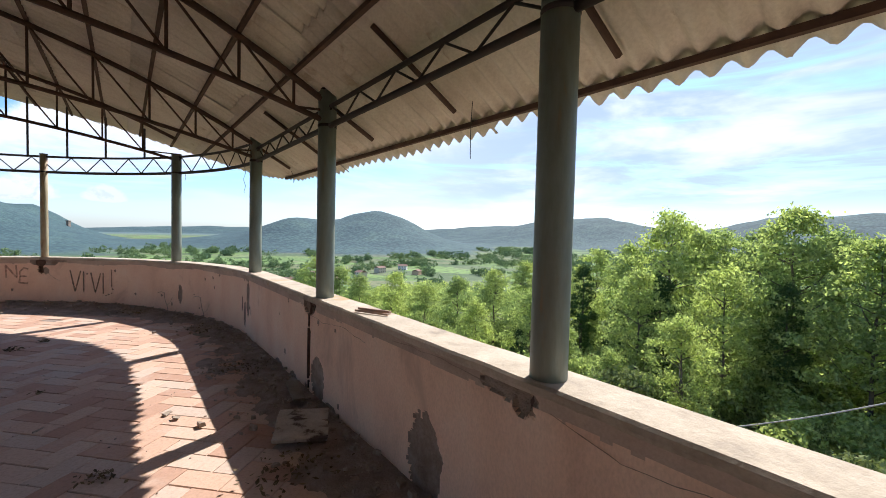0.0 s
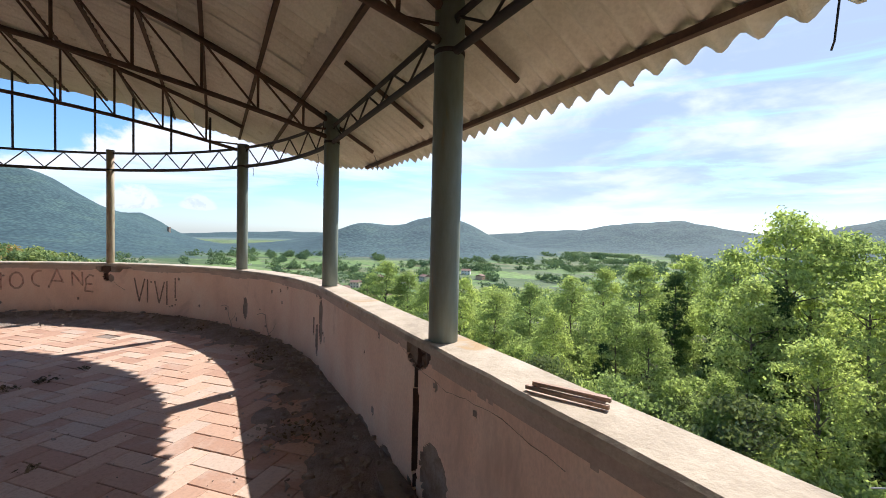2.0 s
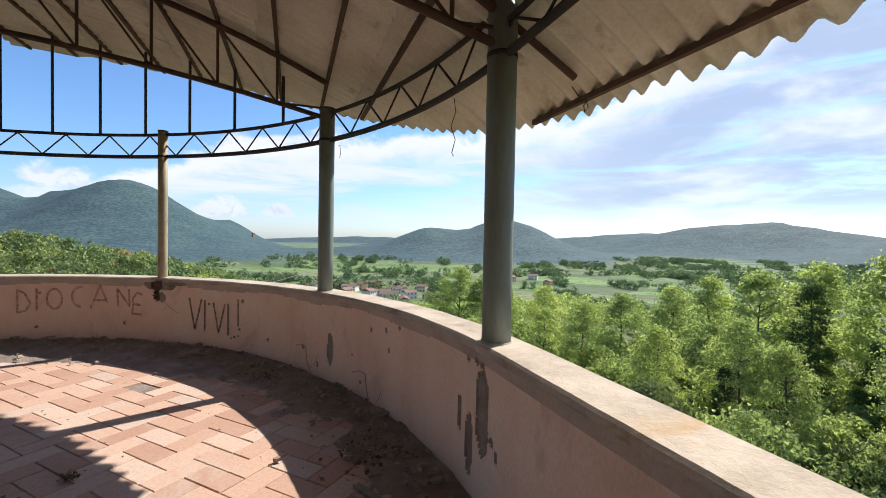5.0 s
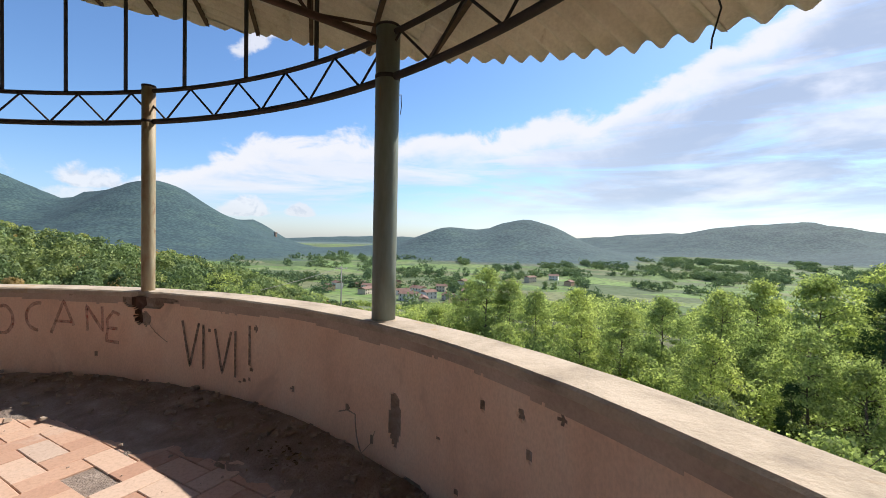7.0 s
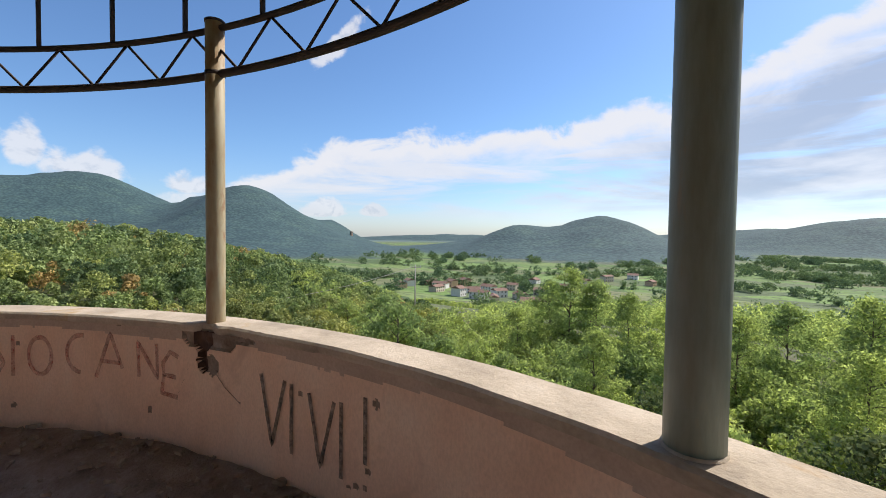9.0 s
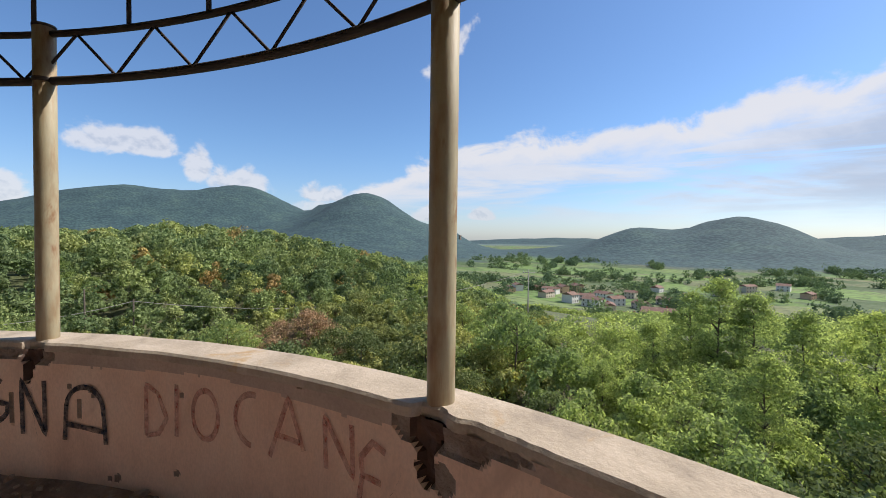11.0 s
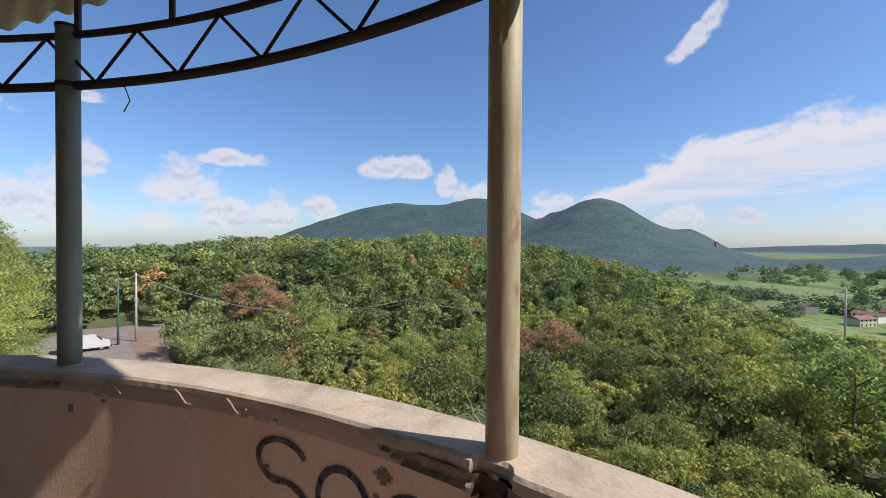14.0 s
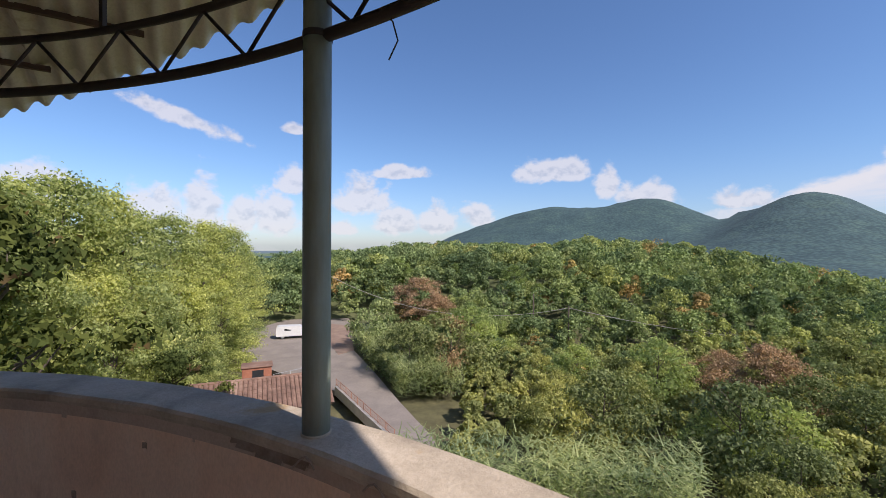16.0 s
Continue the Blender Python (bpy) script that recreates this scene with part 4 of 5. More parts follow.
def hedges():
    g = np.random.default_rng(8)
    parts = []
    for _ in range(700):
        a, d = g.uniform(-60, 62), math.sqrt(g.uniform(260 ** 2, 1350 ** 2))
        x, y = polar(a, d)
        z = z_at(x, y)
        if z > -44:
            continue
        k = g.integers(2, 13)
        t = g.choice([0.5, 2.07]) + g.normal(0, 0.1)
        for j in range(k):
            hh = g.uniform(6, 12)
            px, py = x + math.cos(t) * j * 5 + g.normal(0, 2), y + math.sin(t) * j * 5 + g.normal(0, 2)
            cc = crown_centres(g, 9, -0.5, hh * 0.85, hh * 0.5, 1.3, 0.3) + np.array([px, py, z_at(px, py)])
            parts.append(leaves(g, cc, 1.3, 90, 1.0))
    return tagged(quad_ob("valley_trees", np.concatenate(parts), M_FARWOOD), "hedges and groves between the valley fields", "trees", kind="stuff")


hedges()


def reeds():
    g = np.random.default_rng(12)
    n = 26000
    near = g.uniform(0, 1, n) < 0.3
    az = np.where(near, g.uniform(70, 103, n), g.uniform(0, 1, n))
    r = np.where(near, g.uniform(23, 28, n), g.uniform(40, 64, n))
    edge = np.interp(r, [31, 38, 48, 58, 64], [103.0, 107.4, 111.0, 113.6, 114.4])
    az = np.where(near, az, edge - 0.6 - 9.0 * az ** 1.3)
    x, y = CX - np.sin(np.radians(az)) * r, CY + np.cos(np.radians(az)) * r
    x, y = np.where(near, x, x - 9.4 - CX), np.where(near, y, y + 5.2 - CY)
    z = height(x, y)
    h = g.uniform(0.3, 3.2, n) * np.where(near, 1.25, 1.0)
    base = np.stack([x, y, z + h], 1)
    a = g.uniform(0, 6.28, n)
    d = np.stack([np.cos(a), np.sin(a), g.uniform(-0.2, 1.0, n)], 1)
    ln = g.uniform(0.35, 0.8, n)[:, None]
    w = np.stack([-np.sin(a), np.cos(a), np.zeros(n)], 1) * 0.04
    tip = base + d * ln
    q = np.stack([base - w, base + w, tip + w * 0.2 - [0, 0, 0.1], tip - w * 0.2 - [0, 0, 0.1]], 1)
    return tagged(quad_ob("reed_bed", q, M_REED), "tall pale green reeds along the lane", "reeds", kind="stuff")


reeds()

# ---- lane and yard beyond the terrace ----
def patch(name, pts, z, thick, mat, label, cat):
    n = len(pts)
    vs = [(x, y, z) for x, y in pts] + [(x, y, z - thick) for x, y in pts]
    fs = [tuple(range(n)), tuple(range(n, 2 * n))[::-1]] + [(i, n + i, n + (i + 1) % n, (i + 1) % n) for i in range(n)]
    return tagged(mesh_ob(name, vs, fs, mat), label, cat, kind="structure")


M_EARTH = mottled("reddish_gravel", [(0.3, (0.20, 0.13, 0.10)), (0.7, (0.31, 0.22, 0.17))], 0.5, 0.97, 7, 0.3, 0.02)
M_TILE = mottled("clay_roof_tile", [(0.25, (0.12, 0.075, 0.058)), (0.5, (0.23, 0.135, 0.10)), (0.75, (0.36, 0.25, 0.19))], 0.9, 0.9, 14, 0.4, 0.01)
M_BRICKRED = mottled("red_brick", [(0.3, (0.30, 0.11, 0.07)), (0.7, (0.42, 0.18, 0.11))], 2.5, 0.9, 25, 0.4, 0.01)
M_HOUSE = mottled("house_plaster", [(0.3, (0.52, 0.45, 0.36)), (0.7, (0.68, 0.61, 0.50))], 0.2, 0.9, 3, 0.1, 0.01)
M_DARKGLASS = mottled("dark_window", [(0.3, (0.02, 0.022, 0.025)), (0.7, (0.04, 0.045, 0.05))], 1.0, 0.15, 20, 0.02, 0.001)
M_TYRE = mottled("tyre_rubber", [(0.3, (0.018, 0.018, 0.018)), (0.7, (0.035, 0.035, 0.035))], 4.0, 0.85, 30, 0.2, 0.002)
M_GREENPOLE = mottled("green_pole_paint", [(0.3, (0.05, 0.11, 0.08)), (0.7, (0.08, 0.16, 0.12))], 2.0, 0.6, 20, 0.1, 0.002)
M_CONCRETE = mottled("pale_concrete", [(0.3, (0.38, 0.35, 0.31)), (0.7, (0.52, 0.49, 0.44))], 1.2, 0.9, 25, 0.2, 0.004)
M_GALV = mottled("galvanised_steel", [(0.3, (0.30, 0.31, 0.32)), (0.7, (0.42, 0.43, 0.44))], 3.0, 0.5, 30, 0.1, 0.002, 0.6)
M_ORANGEMESH = mottled("rusty_mesh", [(0.3, (0.30, 0.13, 0.08)), (0.7, (0.40, 0.20, 0.13))], 3.0, 0.85, 30, 0.1, 0.002)

YARD = -12.45
patch("road", [yard_at(*q) for q in ((114.2, 84), (122, 86), (127.5, 74), (127, 58), (121, 47), (115.8, 42), (112, 35), (108, 29), (101, 27), (103, 31), (107.4, 38), (111, 48), (113.6, 58))], YARD, 0.5, M_ROAD, "worn pale asphalt lane and yard", "road")
patch("gravel_patch", [yard_at(*q) for q in ((113.6, 58), (114.2, 76), (117.5, 80), (117.2, 66), (115.6, 56))], YARD + 0.02, 0.5, M_EARTH, "reddish gravel beside the lane", "gravel")


def van():
    x, y = yard_at(121.2, 68.5)
    # built along x, then turned
    v = empty("van", (x, y, YARD), "white panel van parked in the yard", "van")
    v.rotation_euler = (0, 0, radians(121.2 + 180))
    half = 0.92
    prof = [(-2.5, 0.42), (-2.56, 0.75), (-2.45, 1.02), (-1.75, 1.18), (-1.15, 1.78), (-0.85, 1.88), (2.1, 1.92), (2.42, 1.80), (2.5, 0.95), (2.48, 0.42)]
    vs, fs = [], []
    n = len(prof)
    for yy, inset in ((-half, 0.0), (half, 0.0)):
        for px, pz in prof:
            lean = 0.10 * max(0, (pz - 1.0)) / 0.9
            vs.append((px, yy * (1 - lean), pz))
    fs = [tuple(range(n))[::-1], tuple(range(n, 2 * n))] + [(i, (i + 1) % n, n + (i + 1) % n, n + i) for i in range(n)]
    mesh_ob("body", vs, fs, M_WHITE, v)
    for sy in (-1, 1):
        for px in (-1.65, 1.55):
            w = mesh_ob("wheel", *tube_geo([(px, sy * 0.70, 0.33), (px, sy * 0.90, 0.33)], 0.33, 16), M_TYRE, v)
            mesh_ob("rim", *tube_geo([(px, sy * 0.90, 0.33), (px, sy * 0.915, 0.33)], 0.19, 12), M_GALV, w)
        q = 0.945 * sy * half / 0.92 * 0.94
        mesh_ob("side_window", [(-1.45, q * 1.0, 1.22), (-0.55, q * 1.0, 1.22), (-0.55, q * 0.955, 1.68), (-1.05, q * 0.955, 1.68)], [(0, 1, 2, 3)], M_DARKGLASS, v)
        mesh_ob("rear_side_window", [(0.35, q * 1.0, 1.25), (1.3, q * 1.0, 1.25), (1.3, q * 0.955, 1.68), (0.35, q * 0.955, 1.68)], [(0, 1, 2, 3)], M_DARKGLASS, v)
        soft_box("headlight", (-2.56, sy * 0.55 - 0.16, 0.72), (-2.46, sy * 0.55 + 0.16, 0.92), M_GALV, v, bevel=0.02)
    mesh_ob("windscreen", [(-1.74, -0.78, 1.205), (-1.74, 0.78, 1.205), (-1.20, 0.72, 1.755), (-1.20, -0.72, 1.755)], [(0, 1, 2, 3)], M_DARKGLASS, v)
    soft_box("bumper", (-2.66, -0.86, 0.36), (-2.5, 0.86, 0.62), M_TYRE, v, bevel=0.04)
    return v


van()


def line_pole(az, r, h, rad, mat, label, arm, where=yard_at):
    x, y = where(az, r)
    z = z_at(x, y) - 0.3
    p = empty("utility_pole", (x, y, z), label, "pole")
    tube("shaft", [(x, y, z), (x, y, z + h * 0.5), (x, y, z + h)], [rad * 1.2, rad, rad * 0.8], mat, p, 10)
    if arm:
        tube("crossarm", [(x - 0.9, y - 0.5, z + h - 0.5), (x + 0.9, y + 0.5, z + h - 0.5)], 0.06, mat, p, 6)
        for k in (-0.8, 0.0, 0.8):
            tube("insulator", [(x + k, y + k * 0.55, z + h - 0.45), (x + k, y + k * 0.55, z + h - 0.2)], 0.05, M_WHITE, p, 6)
    return Vector((x, y, z + h - 0.25))


pole_a = line_pole(116.8, 71, 10.4, 0.15, M_CONCRETE, "pale concrete pole with a crossarm beside the lane", True)
pole_b = line_pole(118.4, 70, 10.2, 0.13, M_GREENPOLE, "dark green painted steel pole beside the lane", False)
pole_c = line_pole(85.0, 58, 7.0, 0.10, M_BARK, "slim wooden pole among the bushes", False)
pole_d = line_pole(89.5, 66, 7.5, 0.10, M_BARK, "slim wooden pole among the trees", False)
pole_e = line_pole(37.5, 75, 9.0, 0.11, M_CONCRETE, "slim pole on the lower slope", True, polar)


def cable(a, b, sag, rad, label):
    pts = [a.lerp(b, i / 24) - Vector((0, 0, sag * 4 * (i / 24) * (1 - i / 24))) for i in range(25)]
    return tagged(tube("cable", pts, rad, M_CONCRETE, None, 5), label, "cable", "cables over the slope")


cable(pole_b, pole_a, 0.4, 0.03, "sagging cable between two poles")
cable(pole_a, pole_c, 3.2, 0.035, "pale cable sagging over the slope")
cable(pole_c, pole_e, 3.0, 0.035, "pale cable sagging over the slope")
cable(Vector((*start_at(-50, 17), -1.1)), Vector((*start_at(-26.5, 17), -5.1)), 0.25, 0.022, "pale cable slung below the terrace")

# annex with a tiled roof, its chimney and the gate
def annex():
    x0, y0 = yard_at(125.2, 33)
    a = empty("annex", (x0, y0, YARD - 0.1), "low annex with an old clay tile roof", "annex")
    a.rotation_euler = (0, 0, radians(125))
    soft_box("wall", (-4.4, -3.2, -2.0), (4.4, 3.2, 3.4), M_HOUSE, a, bevel=0.02)
    vs, fs = [], []
    # tile courses: rows of round tiles running down both slopes
    roof = []
    for side in (-1, 1):
        for i in range(31):
            px = -4.6 + 9.2 * i / 30
            for j in range(9):
                t0, t1 = j / 9, (j + 1.25) / 9
                o = len(vs)
                for t, rr in ((t0, 0.13), (min(t1, 1.03), 0.155)):
                    for k in range(5):
                        w = math.pi * k / 4
                        vs.append((px + rr * math.cos(w), side * 3.5 * t, 4.55 - 1.15 * t + rr * 0.55 * math.sin(w) + 0.012 * ((i * 7 + j * 3) % 5)))
                fs += [(o + k, o + k + 1, o + 6 + k, o + 5 + k) for k in range(4)]
    rf = mesh_ob("roof", [(-4.6, -3.55, 3.38), (4.6, -3.55, 3.38), (4.6, 0, 4.55), (-4.6, 0, 4.55), (4.6, 3.55, 3.38), (-4.6, 3.55, 3.38)], [(0, 1, 2, 3), (3, 2, 4, 5), (1, 4, 2), (0, 3, 5)], M_TILE, a)
    mesh_ob("roof_tiles", vs, fs, M_TILE, rf, smooth=False)
    mesh_ob("ridge_tiles", *tube_geo([(-4.6, 0, 4.57), (4.6, 0, 4.57)], 0.14, 8), M_TILE, rf)
    return a


annex()
cx, cy = yard_at(125.5, 38)
ch = empty("chimney_hut", (cx, cy, YARD), "small red brick hut with a clay tile lid", "hut")
ch.rotation_euler = (0, 0, radians(125))
soft_box("body", (-1.1, -0.7, -0.3), (1.1, 0.7, 4.15), M_BRICKRED, ch, bevel=0.02)
soft_box("lid", (-1.2, -0.8, 4.15), (1.2, 0.8, 4.26), M_TILE, ch, bevel=0.03)
soft_box("opening", (-0.35, 0.68, 3.2), (0.5, 0.72, 3.95), M_DARKGLASS, ch, bevel=0)
soft_box("opening", (-0.35, -0.72, 3.2), (0.5, -0.68, 3.95), M_DARKGLASS, ch, bevel=0)


def fence(name, a, b, h, n, mat, label):
    (ax, ay), (bx, by) = a, b
    f = empty(name, (ax, ay, YARD), label, "fence")
    for i in range(n + 1):
        x, y = ax + (bx - ax) * i / n, ay + (by - ay) * i / n
        tube("post", [(x, y, YARD - 0.3), (x, y, YARD + h)], 0.03, mat, f, 6)
    for z in (0.12, h * 0.5, h - 0.03):
        tube("rail", [(ax, ay, YARD + z), (bx, by, YARD + z)], 0.02, mat, f, 5)
    d = Vector((bx - ax, by - ay, 0))
    m = int(d.length / 0.16)
    for i in range(m):
        x, y = ax + (bx - ax) * (i + 0.5) / m, ay + (by - ay) * (i + 0.5) / m
        tube("bar", [(x, y, YARD + 0.12), (x, y, YARD + h - 0.03)], 0.008, mat, f, 4)
    return f


fence("metal_gate", yard_at(123.6, 44), yard_at(119.6, 45.5), 1.6, 2, M_GALV, "grey barred metal gate at the yard")
fence("lane_fence", yard_at(115.9, 42.5), yard_at(108.2, 30), 1.1, 9, M_ORANGEMESH, "rusty reddish mesh fence on a low wall along the lane")
for az0, r0, az1, r1, h, nm in ((115.9, 42.2, 108.0, 29.6, 0.45, "low pale wall along the lane"), (127.2, 39, 131.5, 36, 1.5, "low white wall beside the yard")):
    a, b = Vector((*yard_at(az0, r0), 0)), Vector((*yard_at(az1, r1), 0))
    t = (b - a).normalized().cross(Vector((0, 0, 1))) * 0.13
    vs = [p + q + Vector((0, 0, z)) for z in (YARD - 0.4, YARD + h) for p, q in ((a, -t), (b, -t), (b, t), (a, t))]
    tagged(mesh_ob("low_wall", vs, [(3, 2, 1, 0), (4, 5, 6, 7), (0, 1, 5, 4), (1, 2, 6, 5), (2, 3, 7, 6), (3, 0, 4, 7)], M_CONCRETE), nm, "wall", kind="structure")


# ---- the village in the valley ----
def house(az, r, w, d, h, turn, mat, storeys):
    x, y = polar(az, r)
    z = z_at(x, y) - 0.6
    e = empty("house", (x, y, z), "pale village house with a clay tile roof", "house", "houses in the valley")
    e.rotation_euler = (0, 0, radians(turn))
    soft_box("wall", (-w / 2, -d / 2, -1.5), (w / 2, d / 2, h), mat, e, bevel=0.03)
    o = 0.5
    rz = h + d * 0.21
    vs = [(-w / 2 - o, -d / 2 - o, h - 0.12), (w / 2 + o, -d / 2 - o, h - 0.12), (w / 2 + o, 0, rz), (-w / 2 - o, 0, rz), (w / 2 + o, d / 2 + o, h - 0.12), (-w / 2 - o, d / 2 + o, h - 0.12)]
    mesh_ob("roof", vs, [(0, 1, 2, 3), (3, 2, 4, 5), (1, 4, 2), (0, 3, 5), (1, 0, 5, 4)], M_TILE, e)
    soft_box("chimney", (w * 0.2, d * 0.1, h), (w * 0.2 + 0.7, d * 0.1 + 0.7, rz + 0.6), M_BRICKRED, e, bevel=0.03)
    for s in range(storeys):
        zz = h * (s + 0.35) / storeys
        k = max(2, int(w / 3))
        for i in range(k):
            px = -w / 2 + w * (i + 0.5) / k
            for sy in (-1, 1):
                soft_box("window", (px - 0.5, sy * d / 2 - 0.04, zz), (px + 0.5, sy * d / 2 + 0.04, zz + 1.4), M_DARKGLASS, e, bevel=0)


M_HOUSE2 = mottled("house_plaster_warm", [(0.3, (0.55, 0.36, 0.24)), (0.7, (0.66, 0.47, 0.33))], 0.2, 0.9, 3, 0.1, 0.01)
M_HOUSE3 = mottled("house_plaster_white", [(0.3, (0.66, 0.65, 0.62)), (0.7, (0.76, 0.75, 0.72))], 0.2, 0.9, 3, 0.1, 0.01)
hr = random.Random(9)
house(22.6, 262, 17, 11, 8.5, 20, M_HOUSE, 2)
house(26.0, 258, 13, 10, 4.5, 12, M_HOUSE2, 1)
for i, (az, r) in enumerate(((24.6, 345), (27.5, 352), (29, 392), (31, 372), (32.2, 430), (34, 415), (35.5, 402), (37, 432), (39.8, 412), (40.9, 395), (25.8, 405), (22.0, 380), (19.5, 410), (28.2, 318), (30.2, 335), (23, 470), (16.5, 470), (14, 520), (11, 560), (9, 505), (36, 372), (33, 348))):
    house(az, r, hr.uniform(9, 15), hr.uniform(7, 10), hr.uniform(4.5, 7.5), hr.uniform(0, 180), hr.choice((M_HOUSE, M_HOUSE2, M_HOUSE3)), 2)
_t = empty("hill_tower", (*polar(47.8, 1750), z_at(*polar(47.8, 1750)) - 4), "small square stone tower on the far ridge", "tower")
soft_box("shaft", (-4, -4, 0), (4, 4, 20), M_BROKEN, _t, bevel=0.3)
soft_box("parapet", (-5, -5, 18), (5, 5, 21), M_BROKEN, _t, bevel=0.3)

# ---- writing on the parapet ----
def spray(name, col, fade):
    m = bpy.data.materials.new(name)
    m.use_nodes = True
    N = Nodes(m.node_tree)
    co = obco(N)
    b = N.n("BsdfPrincipled", Roughness=0.85)
    N.l(N.ramp(N.noise(co, 9, 5, 0.6), [(0.3, tuple(c * 0.7 for c in col)), (0.7, col)]), b.inputs["Base Color"])
    t = N.n("BsdfTransparent")
    mx = N.n("MixShader")
    f = N.math("ADD", N.math("MULTIPLY", N.smooth(N.noise(co, 24, 5, 0.7), 0.25, 0.8), 0.55), fade, True)
    N.l(f, mx.inputs[0])
    N.l(b.outputs[0], mx.inputs[1])
    N.l(t.outputs[0], mx.inputs[2])
    N.l(mx.outputs[0], N.n("OutputMaterial").inputs[0])
    return m


M_BLUEBLACK = spray("blue_black_spray", (0.022, 0.026, 0.042), 0.0)
M_GREYSPRAY = spray("grey_spray", (0.06, 0.06, 0.052), 0.15)
M_REDSPRAY = spray("faded_red_spray", (0.55, 0.15, 0.11), 0.34)


def arc_pts(cx, cy, rx, ry, a0, a1, n=18):
    return [(cx + rx * math.cos(radians(a0 + (a1 - a0) * i / n)), cy + ry * math.sin(radians(a0 + (a1 - a0) * i / n))) for i in range(n + 1)]


# strokes in a unit box, x to the reader's right
LETTERS = {
    "V": [[(0, 1), (0.45, 0), (1, 0.98)]],
    "I": [[(0.5, 1), (0.5, 0)]],
    "!": [[(0.5, 1), (0.5, 0.28)], [(0.5, 0.06), (0.52, 0.0)]],
    "S": [arc_pts(0.50, 0.74, 0.46, 0.26, 20, 250) + arc_pts(0.50, 0.26, 0.48, 0.26, 80, -130)],
    "O": [arc_pts(0.5, 0.5, 0.48, 0.5, 100, 460, 28)],
    "G": [arc_pts(0.55, 0.52, 0.52, 0.48, 50, 330, 22) + [(1.0, 0.45), (0.62, 0.5)]],
    "N": [[(0.05, 0), (0, 1), (0.95, 0.02), (0.9, 1)]],
    "A": [[(0.02, 0.0), (0.06, 0.65)] + arc_pts(0.5, 0.6, 0.44, 0.4, 175, 10, 12) + [(1.0, 0.0)], [(0.05, 0.30), (0.98, 0.22)]],
    "a": [[(0.0, 0.0), (0.55, 1.0), (1.0, 0.25)], [(0.15, 0.38), (0.9, 0.36)]],
    "D": [[(0.05, 0.0), (0.05, 1.0), (0.55, 0.85), (0.95, 0.4), (0.6, 0.08), (0.05, 0.0)]],
    "C": [arc_pts(0.75, 0.5, 0.72, 0.5, 80, 265, 16)],
    "E": [[(0.95, 0.92), (0.5, 1.0), (0.1, 0.75), (0.15, 0.5), (0.8, 0.48)], [(0.15, 0.5), (0.02, 0.1), (0.9, 0.06)]],
}


def graffiti(name, items, width, mat, label):
    vs, fs = [], []
    for ch, s0, s1, z0, z1 in items:
        for k, stroke in enumerate(LETTERS[ch]):
            pts = []
            for a, b in zip(stroke, stroke[1:]):
                m = max(2, int(math.hypot((b[0] - a[0]) * abs(s1 - s0), (b[1] - a[1]) * (z1 - z0)) / 0.02))
                pts += [(a[0] + (b[0] - a[0]) * i / m, a[1] + (b[1] - a[1]) * i / m) for i in range(m)]
            pts.append(stroke[-1])
            q = [Vector((s0 + (s1 - s0) * x, z0 + (z1 - z0) * y, 0)) for x, y in pts]
            o = len(vs)
            for i, p in enumerate(q):
                t = (q[min(i + 1, len(q) - 1)] - q[max(i - 1, 0)]).normalized()
                nn = Vector((-t.y, t.x, 0))
                w = width * (0.5 + 0.12 * noise.noise(Vector((p.x * 13, p.y * 13, k))))
                for e in (-1, 1):
                    c = p + nn * w * e
                    vs.append(rim(c.x, RIN - 0.0075, c.y))
            fs += [(o + 2 * i, o + 2 * i + 1, o + 2 * i + 3, o + 2 * i + 2) for i in range(len(q) - 1)]
    return tagged(mesh_ob(name, vs, fs, mat), label, "graffiti")


graffiti("graffiti", [("S", 8.895, 8.596, 0.373, 0.725), ("O", 8.546, 8.276, 0.427, 0.682), ("G", 8.221, 7.931, 0.389, 0.675), ("N", 7.840, 7.674, 0.349, 0.663), ("A", 7.559, 7.271, 0.336, 0.644)], 0.030, M_BLUEBLACK, "word SOGNA sprayed in blue-black on the pink parapet")
graffiti("graffiti", [("D", 6.994, 6.833, 0.423, 0.701), ("I", 6.803, 6.743, 0.448, 0.721), ("O", 6.662, 6.481, 0.467, 0.714), ("C", 6.370, 6.208, 0.496, 0.743), ("a", 6.137, 5.919, 0.473, 0.767), ("N", 5.792, 5.619, 0.507, 0.729), ("E", 5.598, 5.445, 0.396, 0.687)], 0.028, M_REDSPRAY, "word DIOCANE sprayed in faded red on the pink parapet")
graffiti("graffiti", [("V", 4.770, 4.581, 0.279, 0.656), ("I", 4.561, 4.502, 0.268, 0.640), ("V", 4.397, 4.213, 0.262, 0.619), ("I", 4.193, 4.134, 0.251, 0.623), ("!", 4.034, 3.964, 0.250, 0.684)], 0.026, M_GREYSPRAY, "word VIVI! sprayed in dark grey on the pink parapet")

